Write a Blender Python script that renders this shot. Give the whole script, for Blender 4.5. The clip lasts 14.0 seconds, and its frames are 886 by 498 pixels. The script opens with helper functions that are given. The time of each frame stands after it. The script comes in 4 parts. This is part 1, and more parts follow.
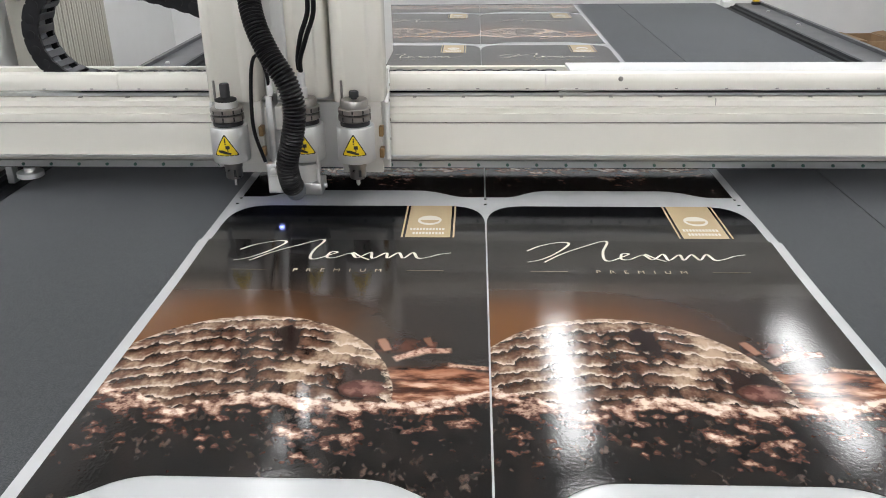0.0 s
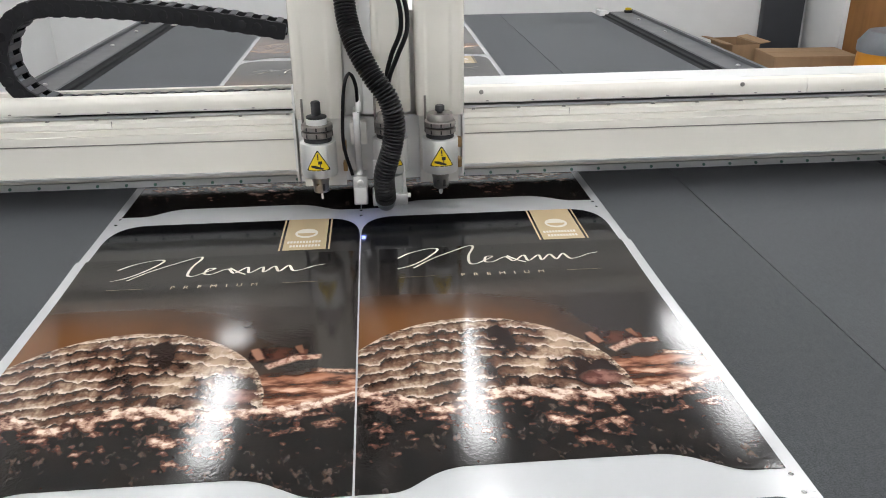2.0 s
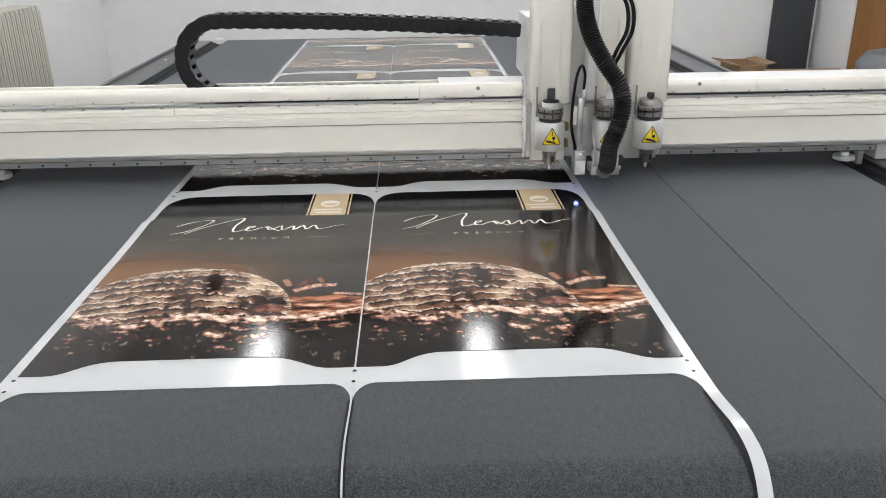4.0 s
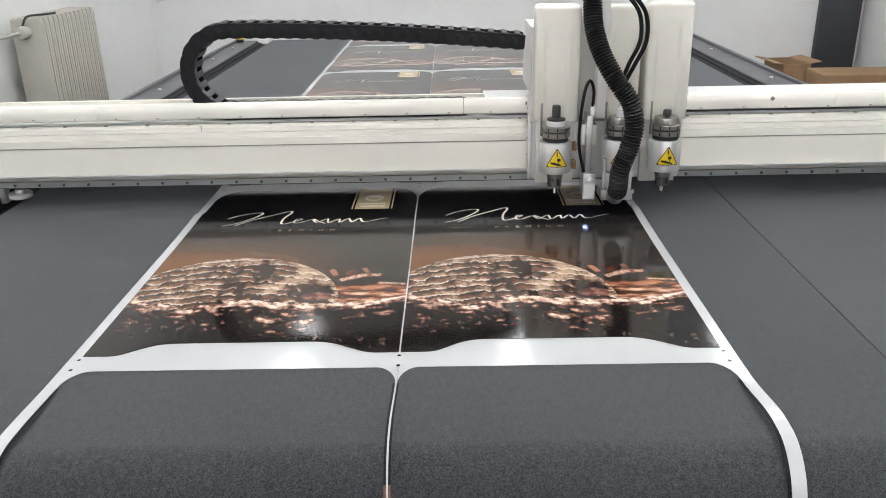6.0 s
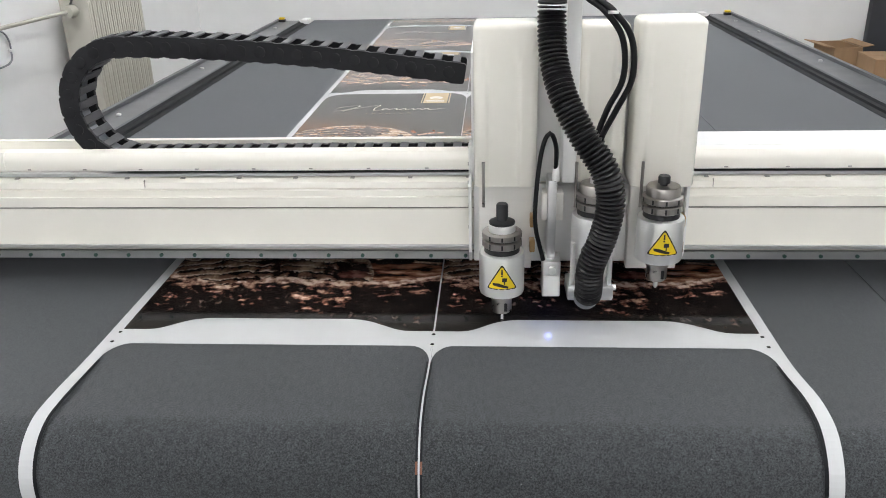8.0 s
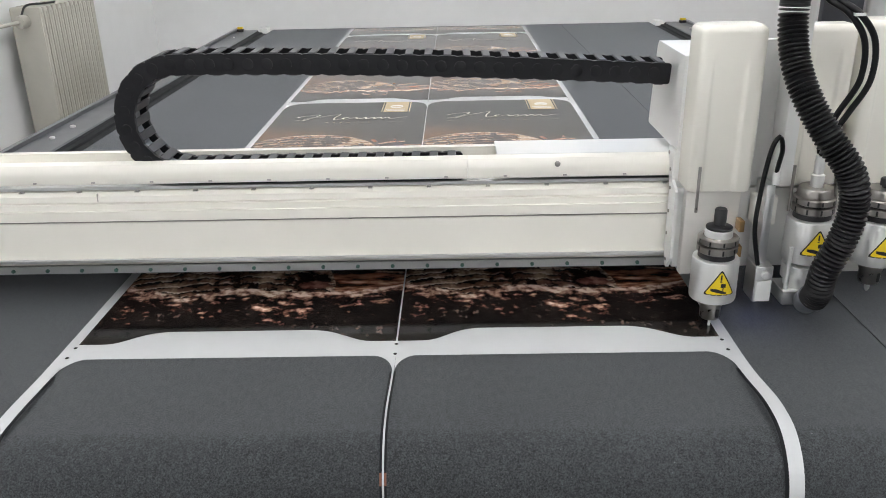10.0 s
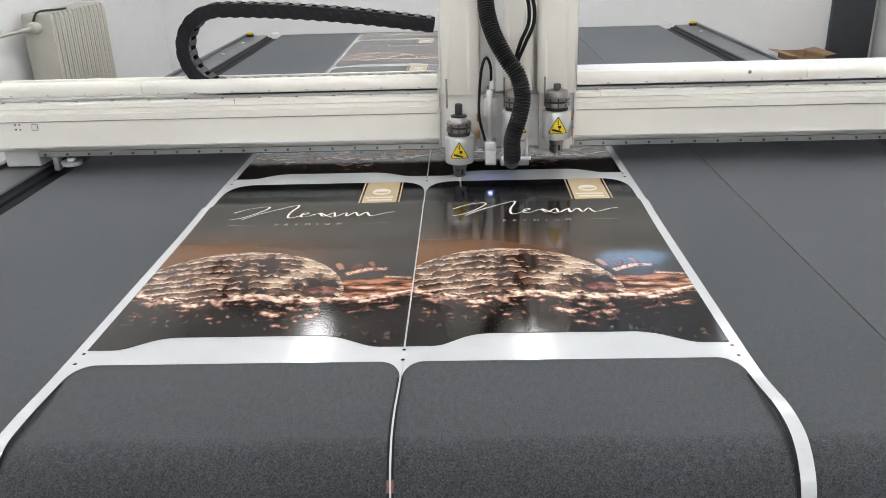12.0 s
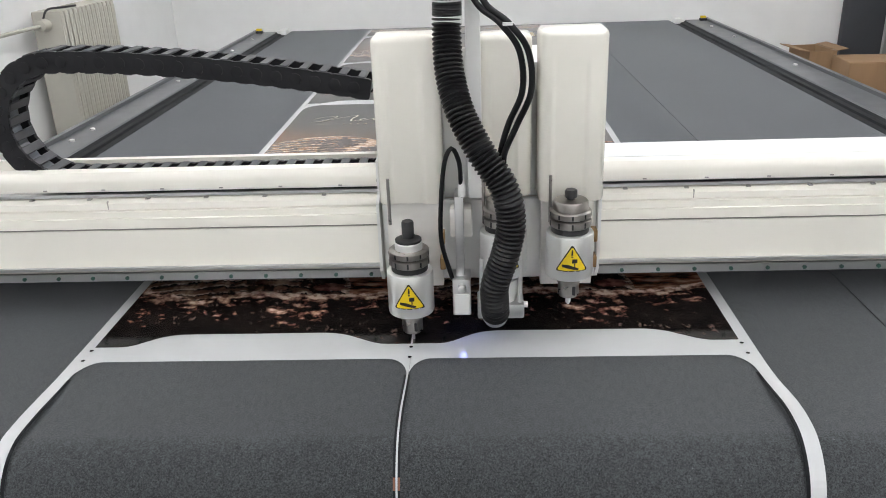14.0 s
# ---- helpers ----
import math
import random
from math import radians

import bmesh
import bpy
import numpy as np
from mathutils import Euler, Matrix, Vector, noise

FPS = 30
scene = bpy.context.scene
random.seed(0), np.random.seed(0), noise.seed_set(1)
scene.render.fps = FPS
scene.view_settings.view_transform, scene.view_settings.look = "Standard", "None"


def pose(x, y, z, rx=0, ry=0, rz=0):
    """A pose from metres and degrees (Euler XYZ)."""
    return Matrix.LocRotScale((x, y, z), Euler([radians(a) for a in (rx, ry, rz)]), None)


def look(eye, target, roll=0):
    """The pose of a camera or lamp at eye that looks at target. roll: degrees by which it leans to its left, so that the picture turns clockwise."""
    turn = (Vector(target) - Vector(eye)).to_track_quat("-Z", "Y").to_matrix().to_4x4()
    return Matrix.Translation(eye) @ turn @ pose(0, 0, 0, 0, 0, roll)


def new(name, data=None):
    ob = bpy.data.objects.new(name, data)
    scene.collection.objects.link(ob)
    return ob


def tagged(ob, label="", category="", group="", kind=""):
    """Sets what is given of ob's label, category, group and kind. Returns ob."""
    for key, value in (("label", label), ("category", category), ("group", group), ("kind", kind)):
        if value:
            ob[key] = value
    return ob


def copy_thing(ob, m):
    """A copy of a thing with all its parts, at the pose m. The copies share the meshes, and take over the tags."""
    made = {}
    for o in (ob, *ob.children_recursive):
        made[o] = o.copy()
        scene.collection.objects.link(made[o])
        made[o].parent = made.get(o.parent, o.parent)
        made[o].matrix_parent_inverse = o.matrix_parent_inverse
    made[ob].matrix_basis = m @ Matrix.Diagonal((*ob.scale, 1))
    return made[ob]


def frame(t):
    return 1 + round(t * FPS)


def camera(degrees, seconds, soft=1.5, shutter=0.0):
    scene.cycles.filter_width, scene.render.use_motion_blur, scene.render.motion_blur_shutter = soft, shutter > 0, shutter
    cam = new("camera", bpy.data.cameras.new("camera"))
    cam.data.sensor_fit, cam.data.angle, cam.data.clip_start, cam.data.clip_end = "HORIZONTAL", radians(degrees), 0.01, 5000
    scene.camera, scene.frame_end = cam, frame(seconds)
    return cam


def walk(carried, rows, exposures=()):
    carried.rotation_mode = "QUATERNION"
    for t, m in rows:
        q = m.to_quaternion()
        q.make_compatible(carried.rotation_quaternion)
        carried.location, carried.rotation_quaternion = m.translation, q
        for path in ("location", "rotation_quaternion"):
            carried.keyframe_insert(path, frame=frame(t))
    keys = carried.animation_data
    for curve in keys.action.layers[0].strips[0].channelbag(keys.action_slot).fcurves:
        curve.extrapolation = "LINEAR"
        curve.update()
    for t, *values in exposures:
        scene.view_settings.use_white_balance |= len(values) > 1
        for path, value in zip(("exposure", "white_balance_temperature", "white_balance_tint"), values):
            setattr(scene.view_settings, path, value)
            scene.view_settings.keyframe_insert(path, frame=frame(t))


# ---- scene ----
cam = camera(57.2, 14.0, 0.95)
PATH = [
    (0, (-0.023, -0.636, 1.504), (-0.099, 1.19, 0.691), -0.6),
    (0.5, (0.014, -0.666, 1.52), (0.02, 1.164, 0.713), -0.6),
    (1, (0.035, -0.686, 1.536), (0.118, 1.143, 0.731), -0.7),
    (1.5, (0.039, -0.692, 1.537), (0.154, 1.136, 0.734), -0.7),
    (2, (0.049, -0.713, 1.54), (0.191, 1.115, 0.74), -0.7),
    (2.2, (0.048, -0.726, 1.54), (0.199, 1.104, 0.747), -0.8),
    (4.3, (0.104, -1.103, 1.54), (0.143, 0.757, 0.807), -0.7),
    (4.5, (0.098, -1.11, 1.539), (0.119, 0.752, 0.809), -0.7),
    (5, (0.09, -1.121, 1.54), (0.07, 0.743, 0.815), -1.1),
    (5.5, (0.081, -1.128, 1.54), (0.055, 0.737, 0.817), -1.2),
    (6, (0.093, -1.122, 1.543), (0.063, 0.736, 0.806), -1.3),
    (6.5, (0.089, -1.121, 1.538), (0.028, 0.735, 0.794), -1.1),
    (7, (0.073, -1.124, 1.532), (-0.034, 0.72, 0.766), -1.0),
    (7.2, (0.083, -1.124, 1.538), (-0.053, 0.713, 0.761), -1.3),
    (9.5, (0.101, -1.118, 1.536), (0.046, 0.73, 0.775), -1.4),
    (10, (0.1, -1.118, 1.536), (0.065, 0.732, 0.779), -1.3),
    (10.5, (0.105, -1.118, 1.536), (0.065, 0.735, 0.784), -1.6),
    (11, (0.104, -1.117, 1.535), (0.068, 0.738, 0.789), -1.5),
    (11.5, (0.105, -1.115, 1.533), (0.061, 0.742, 0.791), -1.5),
    (12, (0.104, -1.112, 1.536), (0.044, 0.742, 0.788), -1.7),
    (12.5, (0.11, -1.111, 1.534), (0.039, 0.743, 0.786), -1.9),
    (13, (0.112, -1.107, 1.533), (0.029, 0.745, 0.783), -2.0),
    (13.5, (0.109, -1.107, 1.533), (0.024, 0.744, 0.782), -2.1),
    (14, (0.108, -1.107, 1.535), (0.024, 0.743, 0.779), -2.0),
]
walk(cam, [(t, look(eye, target, roll)) for t, eye, target, roll in PATH],
     [(0, -0.02), (2.2, 0.0), (4.5, 0.10), (5.5, 0.13), (6.5, 0.20), (7.2, 0.26), (9.5, 0.12), (10.5, 0.05), (12, 0.15), (14, 0.18)])

# ---- light ----
world = bpy.data.worlds.new("world")
scene.world = world
world.use_nodes = True
wn = world.node_tree
sky = wn.nodes.new("ShaderNodeTexSky")
sky.sky_type, sky.sun_disc = "NISHITA", False
sky.sun_elevation, sky.sun_rotation = radians(38), radians(200)
wn.links.new(sky.outputs[0], wn.nodes["Background"].inputs[0])
wn.nodes["Background"].inputs[1].default_value = 0.12
LAMP_POWER = 15.0

TABLE = 0.9          # height of the cutting bed
NOSE_Y, NOSE_R = -0.2, 0.076
LEFT, RIGHT, BACK, FRONT, CEIL = -2.0, 4.6, 4.75, -7.2, 3.05


# ---- materials ----
class Graph:
    """Short hand for shader nodes."""

    def __init__(self, name):
        self.mat = bpy.data.materials.new(name)
        self.mat.use_nodes = True
        self.t = self.mat.node_tree
        self.bsdf = self.t.nodes["Principled BSDF"]
        self.co = self.t.nodes.new("ShaderNodeTexCoord").outputs["Object"]

    def put(self, socket, value):
        if hasattr(value, "is_output"):
            self.t.links.new(value, socket)
        else:
            socket.default_value = value

    def m(self, op, a, b=0.0, c=0.0, clamp=False):
        n = self.t.nodes.new("ShaderNodeMath")
        n.operation, n.use_clamp = op, clamp
        for i, v in enumerate((a, b, c)):
            self.put(n.inputs[i], v)
        return n.outputs[0]

    def step(self, x, lo, hi):
        n = self.t.nodes.new("ShaderNodeMapRange")
        n.interpolation_type = "SMOOTHSTEP"
        self.put(n.inputs[0], x)
        n.inputs[1].default_value, n.inputs[2].default_value = lo, hi
        return n.outputs[0]

    def xyz(self):
        n = self.t.nodes.new("ShaderNodeSeparateXYZ")
        self.t.links.new(self.co, n.inputs[0])
        return n.outputs

    def noise(self, scale, detail=3.0, stretch=(1, 1, 1), rough=0.55, at=(0, 0, 0)):
        mp = self.t.nodes.new("ShaderNodeMapping")
        mp.inputs["Location"].default_value = at
        mp.inputs["Scale"].default_value = stretch
        self.t.links.new(self.co, mp.inputs[0])
        n = self.t.nodes.new("ShaderNodeTexNoise")
        self.t.links.new(mp.outputs[0], n.inputs["Vector"])
        n.inputs["Scale"].default_value, n.inputs["Detail"].default_value = scale, detail
        n.inputs["Roughness"].default_value = rough
        return n.outputs["Fac"]

    def cells(self, scale, stretch=(1, 1, 1), wobble=0.01):
        """Rounded grains: the distance to the nearest cell's middle, on a wobbling grid."""
        mp = self.t.nodes.new("ShaderNodeMapping")
        mp.inputs["Scale"].default_value = stretch
        nz = self.t.nodes.new("ShaderNodeTexNoise")
        nz.inputs["Scale"].default_value, nz.inputs["Detail"].default_value = scale * 0.9, 4
        off = self.t.nodes.new("ShaderNodeVectorMath")
        off.operation = "MULTIPLY_ADD"
        off.inputs[1].default_value = (wobble,) * 3
        for a, b in ((self.co, mp.inputs[0]), (self.co, nz.inputs["Vector"]), (nz.outputs["Color"], off.inputs[0]), (mp.outputs[0], off.inputs[2])):
            self.t.links.new(a, b)
        n = self.t.nodes.new("ShaderNodeTexVoronoi")
        n.inputs["Scale"].default_value = scale
        self.t.links.new(off.outputs[0], n.inputs["Vector"])
        return n.outputs["Distance"]

    def mix(self, f, a, b):
        n = self.t.nodes.new("ShaderNodeMix")
        n.data_type = "RGBA"
        self.put(n.inputs[0], f)
        for i, v in ((6, a), (7, b)):
            self.put(n.inputs[i], v if hasattr(v, "is_output") else (*v, 1))
        return n.outputs[2]

    def bump(self, height, strength=0.2, distance=0.001, chain=None):
        n = self.t.nodes.new("ShaderNodeBump")
        n.inputs["Strength"].default_value, n.inputs["Distance"].default_value = strength, distance
        self.put(n.inputs["Height"], height)
        if chain is not None:
            self.t.links.new(chain, n.inputs["Normal"])
        return n.outputs[0]

    def done(self, color, rough=0.5, metal=0.0, normal=None, spec=0.5):
        for key, v in (("Base Color", color), ("Roughness", rough), ("Metallic", metal), ("Specular IOR Level", spec)):
            if key == "Base Color" and not hasattr(v, "is_output"):
                v = (*v, 1)
            self.put(self.bsdf.inputs[key], v)
        if normal is not None:
            self.t.links.new(normal, self.bsdf.inputs["Normal"])
        return self.mat


def plain(name, color, rough=0.5, metal=0.0, scale=30.0, vary=0.12, relief=0.1, grain=400.0, stretch=(1, 1, 1), spec=0.5):
    """A worn surface: two scales of change in colour and gloss, and a fine relief."""
    g = Graph(name)
    big, fine = g.noise(scale * 0.12, 4), g.noise(scale, 5, stretch)
    f = g.m("ADD", g.m("MULTIPLY", big, 0.6), g.m("MULTIPLY", fine, 0.4))
    dark = tuple(c * (1 - vary) for c in color)
    light = tuple(min(1, c * (1 + vary)) for c in color)
    col = g.mix(g.step(f, 0.3, 0.7), dark, light)
    r = g.m("MULTIPLY_ADD", fine, 0.16, rough - 0.08, clamp=True)
    return g.done(col, r, metal, g.bump(g.noise(grain, 2, stretch), relief, 0.0006), spec)


def glow(name, color, strength):
    g = Graph(name)
    g.bsdf.inputs["Emission Color"].default_value = (*color, 1)
    g.bsdf.inputs["Emission Strength"].default_value = strength
    return g.done((0.8, 0.8, 0.8), 0.5)


def felt(name, color):
    g = Graph(name)
    fine, mid, big = g.noise(420, 4, rough=0.8), g.noise(150, 4, (1, 0.4, 1)), g.noise(1.3, 4)
    f = g.m("ADD", g.m("MULTIPLY", fine, 0.72), g.m("ADD", g.m("MULTIPLY", mid, 0.15), g.m("MULTIPLY", big, 0.13)))
    col = g.mix(g.step(f, 0.38, 0.62), tuple(c * 0.36 for c in color), tuple(c * 1.80 for c in color))
    lint = g.step(g.noise(260, 2, (1, 1, 1), 0.5, (7, 2, 0)), 0.735, 0.77)
    col = g.mix(g.m("MULTIPLY", lint, 0.35), col, (0.30, 0.31, 0.32))
    nrm = g.bump(g.noise(800, 3), 0.35, 0.0010)
    g.bsdf.inputs["Sheen Weight"].default_value = 0.30
    g.bsdf.inputs["Sheen Tint"].default_value = (0.90, 0.94, 1.0, 1)
    return g.done(col, 0.86, 0, nrm, 0.25)


def print_art():
    """The printed picture of one panel: dark sky, warm glow, ribbed scoop, crumbs. In metres from the panel's corner."""
    g = Graph("glossy print")
    u, v, _ = g.xyz()
    n1, n2, n3 = g.noise(9, 4), g.noise(36, 5), g.noise(110, 4, rough=0.6)
    mul, add, sub = (lambda a, b: g.m("MULTIPLY", a, b)), (lambda a, b: g.m("ADD", a, b)), (lambda a, b: g.m("SUBTRACT", a, b))
    inv = lambda a: g.m("SUBTRACT", 1.0, a)

    def blob(cu, cv, ru, rv, soft=0.5, ragged=0.0):
        a, b = g.m("DIVIDE", sub(u, cu), ru), g.m("DIVIDE", sub(v, cv), rv)
        e = add(mul(a, a), mul(b, b))
        if ragged:
            e = add(e, mul(sub(n2, 0.5), ragged))
        return g.step(e, 1 + soft, max(0.0, 1 - soft))

    def streak(u0, v0, u1, v1, width, ragged=0.006):
        """A bar from one place to another with a torn edge."""
        du, dv = u1 - u0, v1 - v0
        l = math.hypot(du, dv)
        along = add(mul(sub(u, u0), du / l), mul(sub(v, v0), dv / l))
        across = add(g.m("ABSOLUTE", add(mul(sub(u, u0), -dv / l), mul(sub(v, v0), du / l))), mul(sub(n2, 0.5), ragged * 2))
        return mul(g.step(across, width, width * 0.35), mul(g.step(along, -0.002, 0.004), g.step(along, l + 0.002, l - 0.004)))

    # sky and glow
    sky_c = g.mix(g.step(v, 0.80, 0.48), (0.007, 0.007, 0.008), (0.033, 0.028, 0.025))
    hot = mul(g.step(v, 0.60, 0.44), g.step(add(u, mul(n1, 0.22)), 0.58, 0.16))
    art = g.mix(mul(hot, 0.95), sky_c, (0.175, 0.074, 0.028))
    # blurred pieces behind the scoop
    strip = g.noise(17, 4, (0.7, 2.1, 1), 0.55)
    back = mul(g.step(u, 0.33, 0.37), g.step(add(v, mul(sub(n1, 0.5), 0.09)), 0.322, 0.306))
    art = g.mix(back, art, g.mix(g.step(strip, 0.42, 0.60), (0.055, 0.018, 0.010), (0.42, 0.17, 0.095)))
    art = g.mix(mul(back, mul(g.step(v, 0.31, 0.27), g.step(strip, 0.50, 0.64))), art, (0.74, 0.50, 0.36))
    art = g.mix(streak(0.355, 0.372, 0.445, 0.372, 0.026, 0.004), art, g.mix(g.step(n2, 0.42, 0.62), (0.030, 0.011, 0.008), (0.11, 0.042, 0.028)))
    art = g.mix(streak(0.362, 0.392, 0.376, 0.358, 0.008), art, (0.36, 0.19, 0.13))
    art = g.mix(streak(0.428, 0.396, 0.438, 0.372, 0.006), art, (0.22, 0.11, 0.07))
    art = g.mix(streak(0.386, 0.336, 0.432, 0.362, 0.011), art, g.mix(g.step(n3, 0.35, 0.6), (0.22, 0.09, 0.06), (0.66, 0.43, 0.33)))
    art = g.mix(streak(0.425, 0.359, 0.466, 0.360, 0.009), art, g.mix(g.step(n3, 0.35, 0.6), (0.20, 0.085, 0.06), (0.58, 0.36, 0.27)))
    art = g.mix(streak(0.462, 0.322, 0.519, 0.314, 0.007), art, g.mix(g.step(n3, 0.35, 0.6), (0.20, 0.09, 0.06), (0.62, 0.40, 0.30)))
    # scoop: overlapping ribs with torn lower edges
    du, dv = g.m("DIVIDE", sub(u, 0.175), 0.219), g.m("DIVIDE", sub(v, 0.235), 0.224)
    e = add(add(mul(du, du), mul(dv, dv)), mul(sub(n2, 0.5), 0.045))
    dome = g.step(e, 1.0, 0.975)
    torn = sub(g.noise(34, 4, (1, 0.5, 1), 0.6), 0.5)
    fine = sub(g.noise(85, 4, (1, 0.7, 1), 0.6), 0.5)
    lean = add(du, 0.05)
    bend = add(mul(mul(lean, lean), 0.050), mul(du, -0.012))
    w = add(add(v, bend), add(mul(torn, 0.048), add(mul(fine, 0.015), mul(n1, 0.02))))
    saw = g.m("FRACT", mul(w, 35.0))
    grit = sub(g.noise(75, 6, (1, 1.6, 1), 0.7), 0.5)
    rib = g.noise(30, 3, (0.55, 0.12, 1), 0.5)
    lit = add(add(0.27, mul(blob(0.30, 0.36, 0.085, 0.10, 0.7), 0.42)), add(mul(blob(0.07, 0.32, 0.08, 0.11, 0.7), 0.17), mul(blob(0.19, 0.45, 0.16, 0.03, 0.7), 0.28)))
    lit = add(add(lit, mul(grit, 0.55)), mul(sub(g.noise(22, 4, (1.7, 0.8, 1), 0.6), 0.5), 1.5))
    lit = sub(lit, add(mul(blob(0.245, 0.385, 0.040, 0.065, 0.95, 1.0), 0.42), mul(blob(0.332, 0.285, 0.045, 0.038, 0.95, 1.2), 0.50)))
    flesh = g.mix(g.step(lit, 0.05, 0.42), (0.020, 0.009, 0.007), (0.165, 0.086, 0.056))
    flesh = g.mix(g.step(lit, 0.38, 0.80), flesh, (0.50, 0.355, 0.25))
    flesh = g.mix(mul(g.step(rib, 0.52, 0.66), 0.45), flesh, (0.10, 0.042, 0.028))
    gap = mul(g.step(saw, 0.40, 1.0), g.step(lit, 1.05, 0.35))
    body = g.mix(mul(gap, 0.88), flesh, (0.014, 0.007, 0.006))
    crest = mul(g.step(saw, 0.34, 0.03), g.step(add(lit, mul(fine, 1.5)), 0.12, 0.52))
    body = g.mix(mul(crest, 0.82), body, (0.80, 0.66, 0.54))
    body = g.mix(mul(mul(g.step(e, 0.90, 0.985), g.step(grit, -0.06, 0.10)), 0.75), body, (0.72, 0.55, 0.41))
    body = g.mix(mul(blob(0.352, 0.262, 0.028, 0.018, 0.8, 1.2), 0.55), body, g.mix(g.step(n2, 0.4, 0.6), (0.16, 0.055, 0.045), (0.50, 0.24, 0.19)))
    art = g.mix(dome, art, body)
    # ridge of crumbs and the dark soil before it
    hump = lambda c, r: g.step(g.m("ABSOLUTE", sub(u, c)), r, 0.0)
    top = add(add(0.236, mul(hump(0.0, 0.08), 0.030)), add(mul(hump(0.112, 0.035), -0.026), add(mul(hump(0.225, 0.07), 0.014), mul(hump(0.52, 0.10), 0.024))))
    top = add(top, add(mul(sub(n2, 0.5), 0.030), mul(sub(g.noise(17, 4), 0.5), 0.035)))
    depth = sub(top, v)
    grains = g.cells(50, (0.8, 1.15, 1), 0.022)
    chunks = g.cells(23, (0.8, 1.2, 1), 0.04)
    shine = sub(g.noise(34, 5, rough=0.6), g.noise(34, 5, (1, 1, 1), 0.6, (0.005, 0.008, 0)))
    round_ = add(mul(g.step(grains, 0.66, 0.12), 0.50), mul(g.step(chunks, 0.72, 0.10), 0.40))
    bright = add(mul(round_, 0.62), add(mul(shine, 2.3), add(mul(sub(n1, 0.5), 0.5), mul(grit, 0.7))))
    reach = g.step(add(depth, mul(sub(g.noise(13, 4), 0.5), 0.10)), 0.085, 0.022)
    heaps = g.m("MAXIMUM", g.m("MAXIMUM", mul(blob(0.315, 0.165, 0.065, 0.060, 0.7, 1.6), 0.85), mul(blob(0.045, 0.165, 0.040, 0.065, 0.7, 1.6), 0.5)),
                g.m("MAXIMUM", mul(blob(0.45, 0.185, 0.07, 0.030, 0.7, 1.6), 0.6), mul(blob(0.185, 0.165, 0.05, 0.022, 0.7, 1.6), 0.42)))
    heaps = g.m("MAXIMUM", heaps, mul(g.step(g.noise(11, 4, at=(3, 1, 0)), 0.50, 0.66), 0.48))
    amount = g.m("MAXIMUM", reach, heaps)
    crown = mul(g.step(depth, 0.036, 0.006), 0.36)
    tone = add(add(bright, crown), add(0.20, mul(sub(amount, 1.0), 0.62)))
    tone = sub(tone, mul(g.step(v, 0.13, 0.05), 0.16))
    soil = g.mix(g.step(n2, 0.40, 0.66), (0.0065, 0.006, 0.006), (0.020, 0.015, 0.013))
    chips = mul(g.step(g.noise(48, 6, (1.3, 0.8, 1), 0.68, (5, 0, 0)), 0.53, 0.66), g.step(g.noise(9, 3, at=(0, 4, 0)), 0.44, 0.58))
    soil = g.mix(mul(chips, 0.75), soil, (0.135, 0.092, 0.075))
    crumb = g.mix(g.step(tone, 0.16, 0.44), soil, (0.105, 0.046, 0.034))
    crumb = g.mix(g.step(tone, 0.40, 0.70), crumb, (0.47, 0.29, 0.215))
    crumb = g.mix(g.step(tone, 0.66, 0.98), crumb, (0.86, 0.69, 0.57))
    art = g.mix(g.step(depth, -0.002, 0.004), art, crumb)
    nrm = g.bump(g.noise(210, 2), 0.095, 0.0010, g.bump(g.noise(4.0, 2), 0.018, 0.004))
    return g.done(art, 0.08, 0, nrm, 0.50)


def film_mat(name, color, rough):
    g = Graph(name)
    col = g.mix(g.step(g.noise(14, 4), 0.3, 0.7), tuple(c * 0.96 for c in color), color)
    nrm = g.bump(g.noise(330, 2), 0.04, 0.0008, g.bump(g.noise(4.0, 2), 0.018, 0.004))
    return g.done(col, rough, 0, nrm)


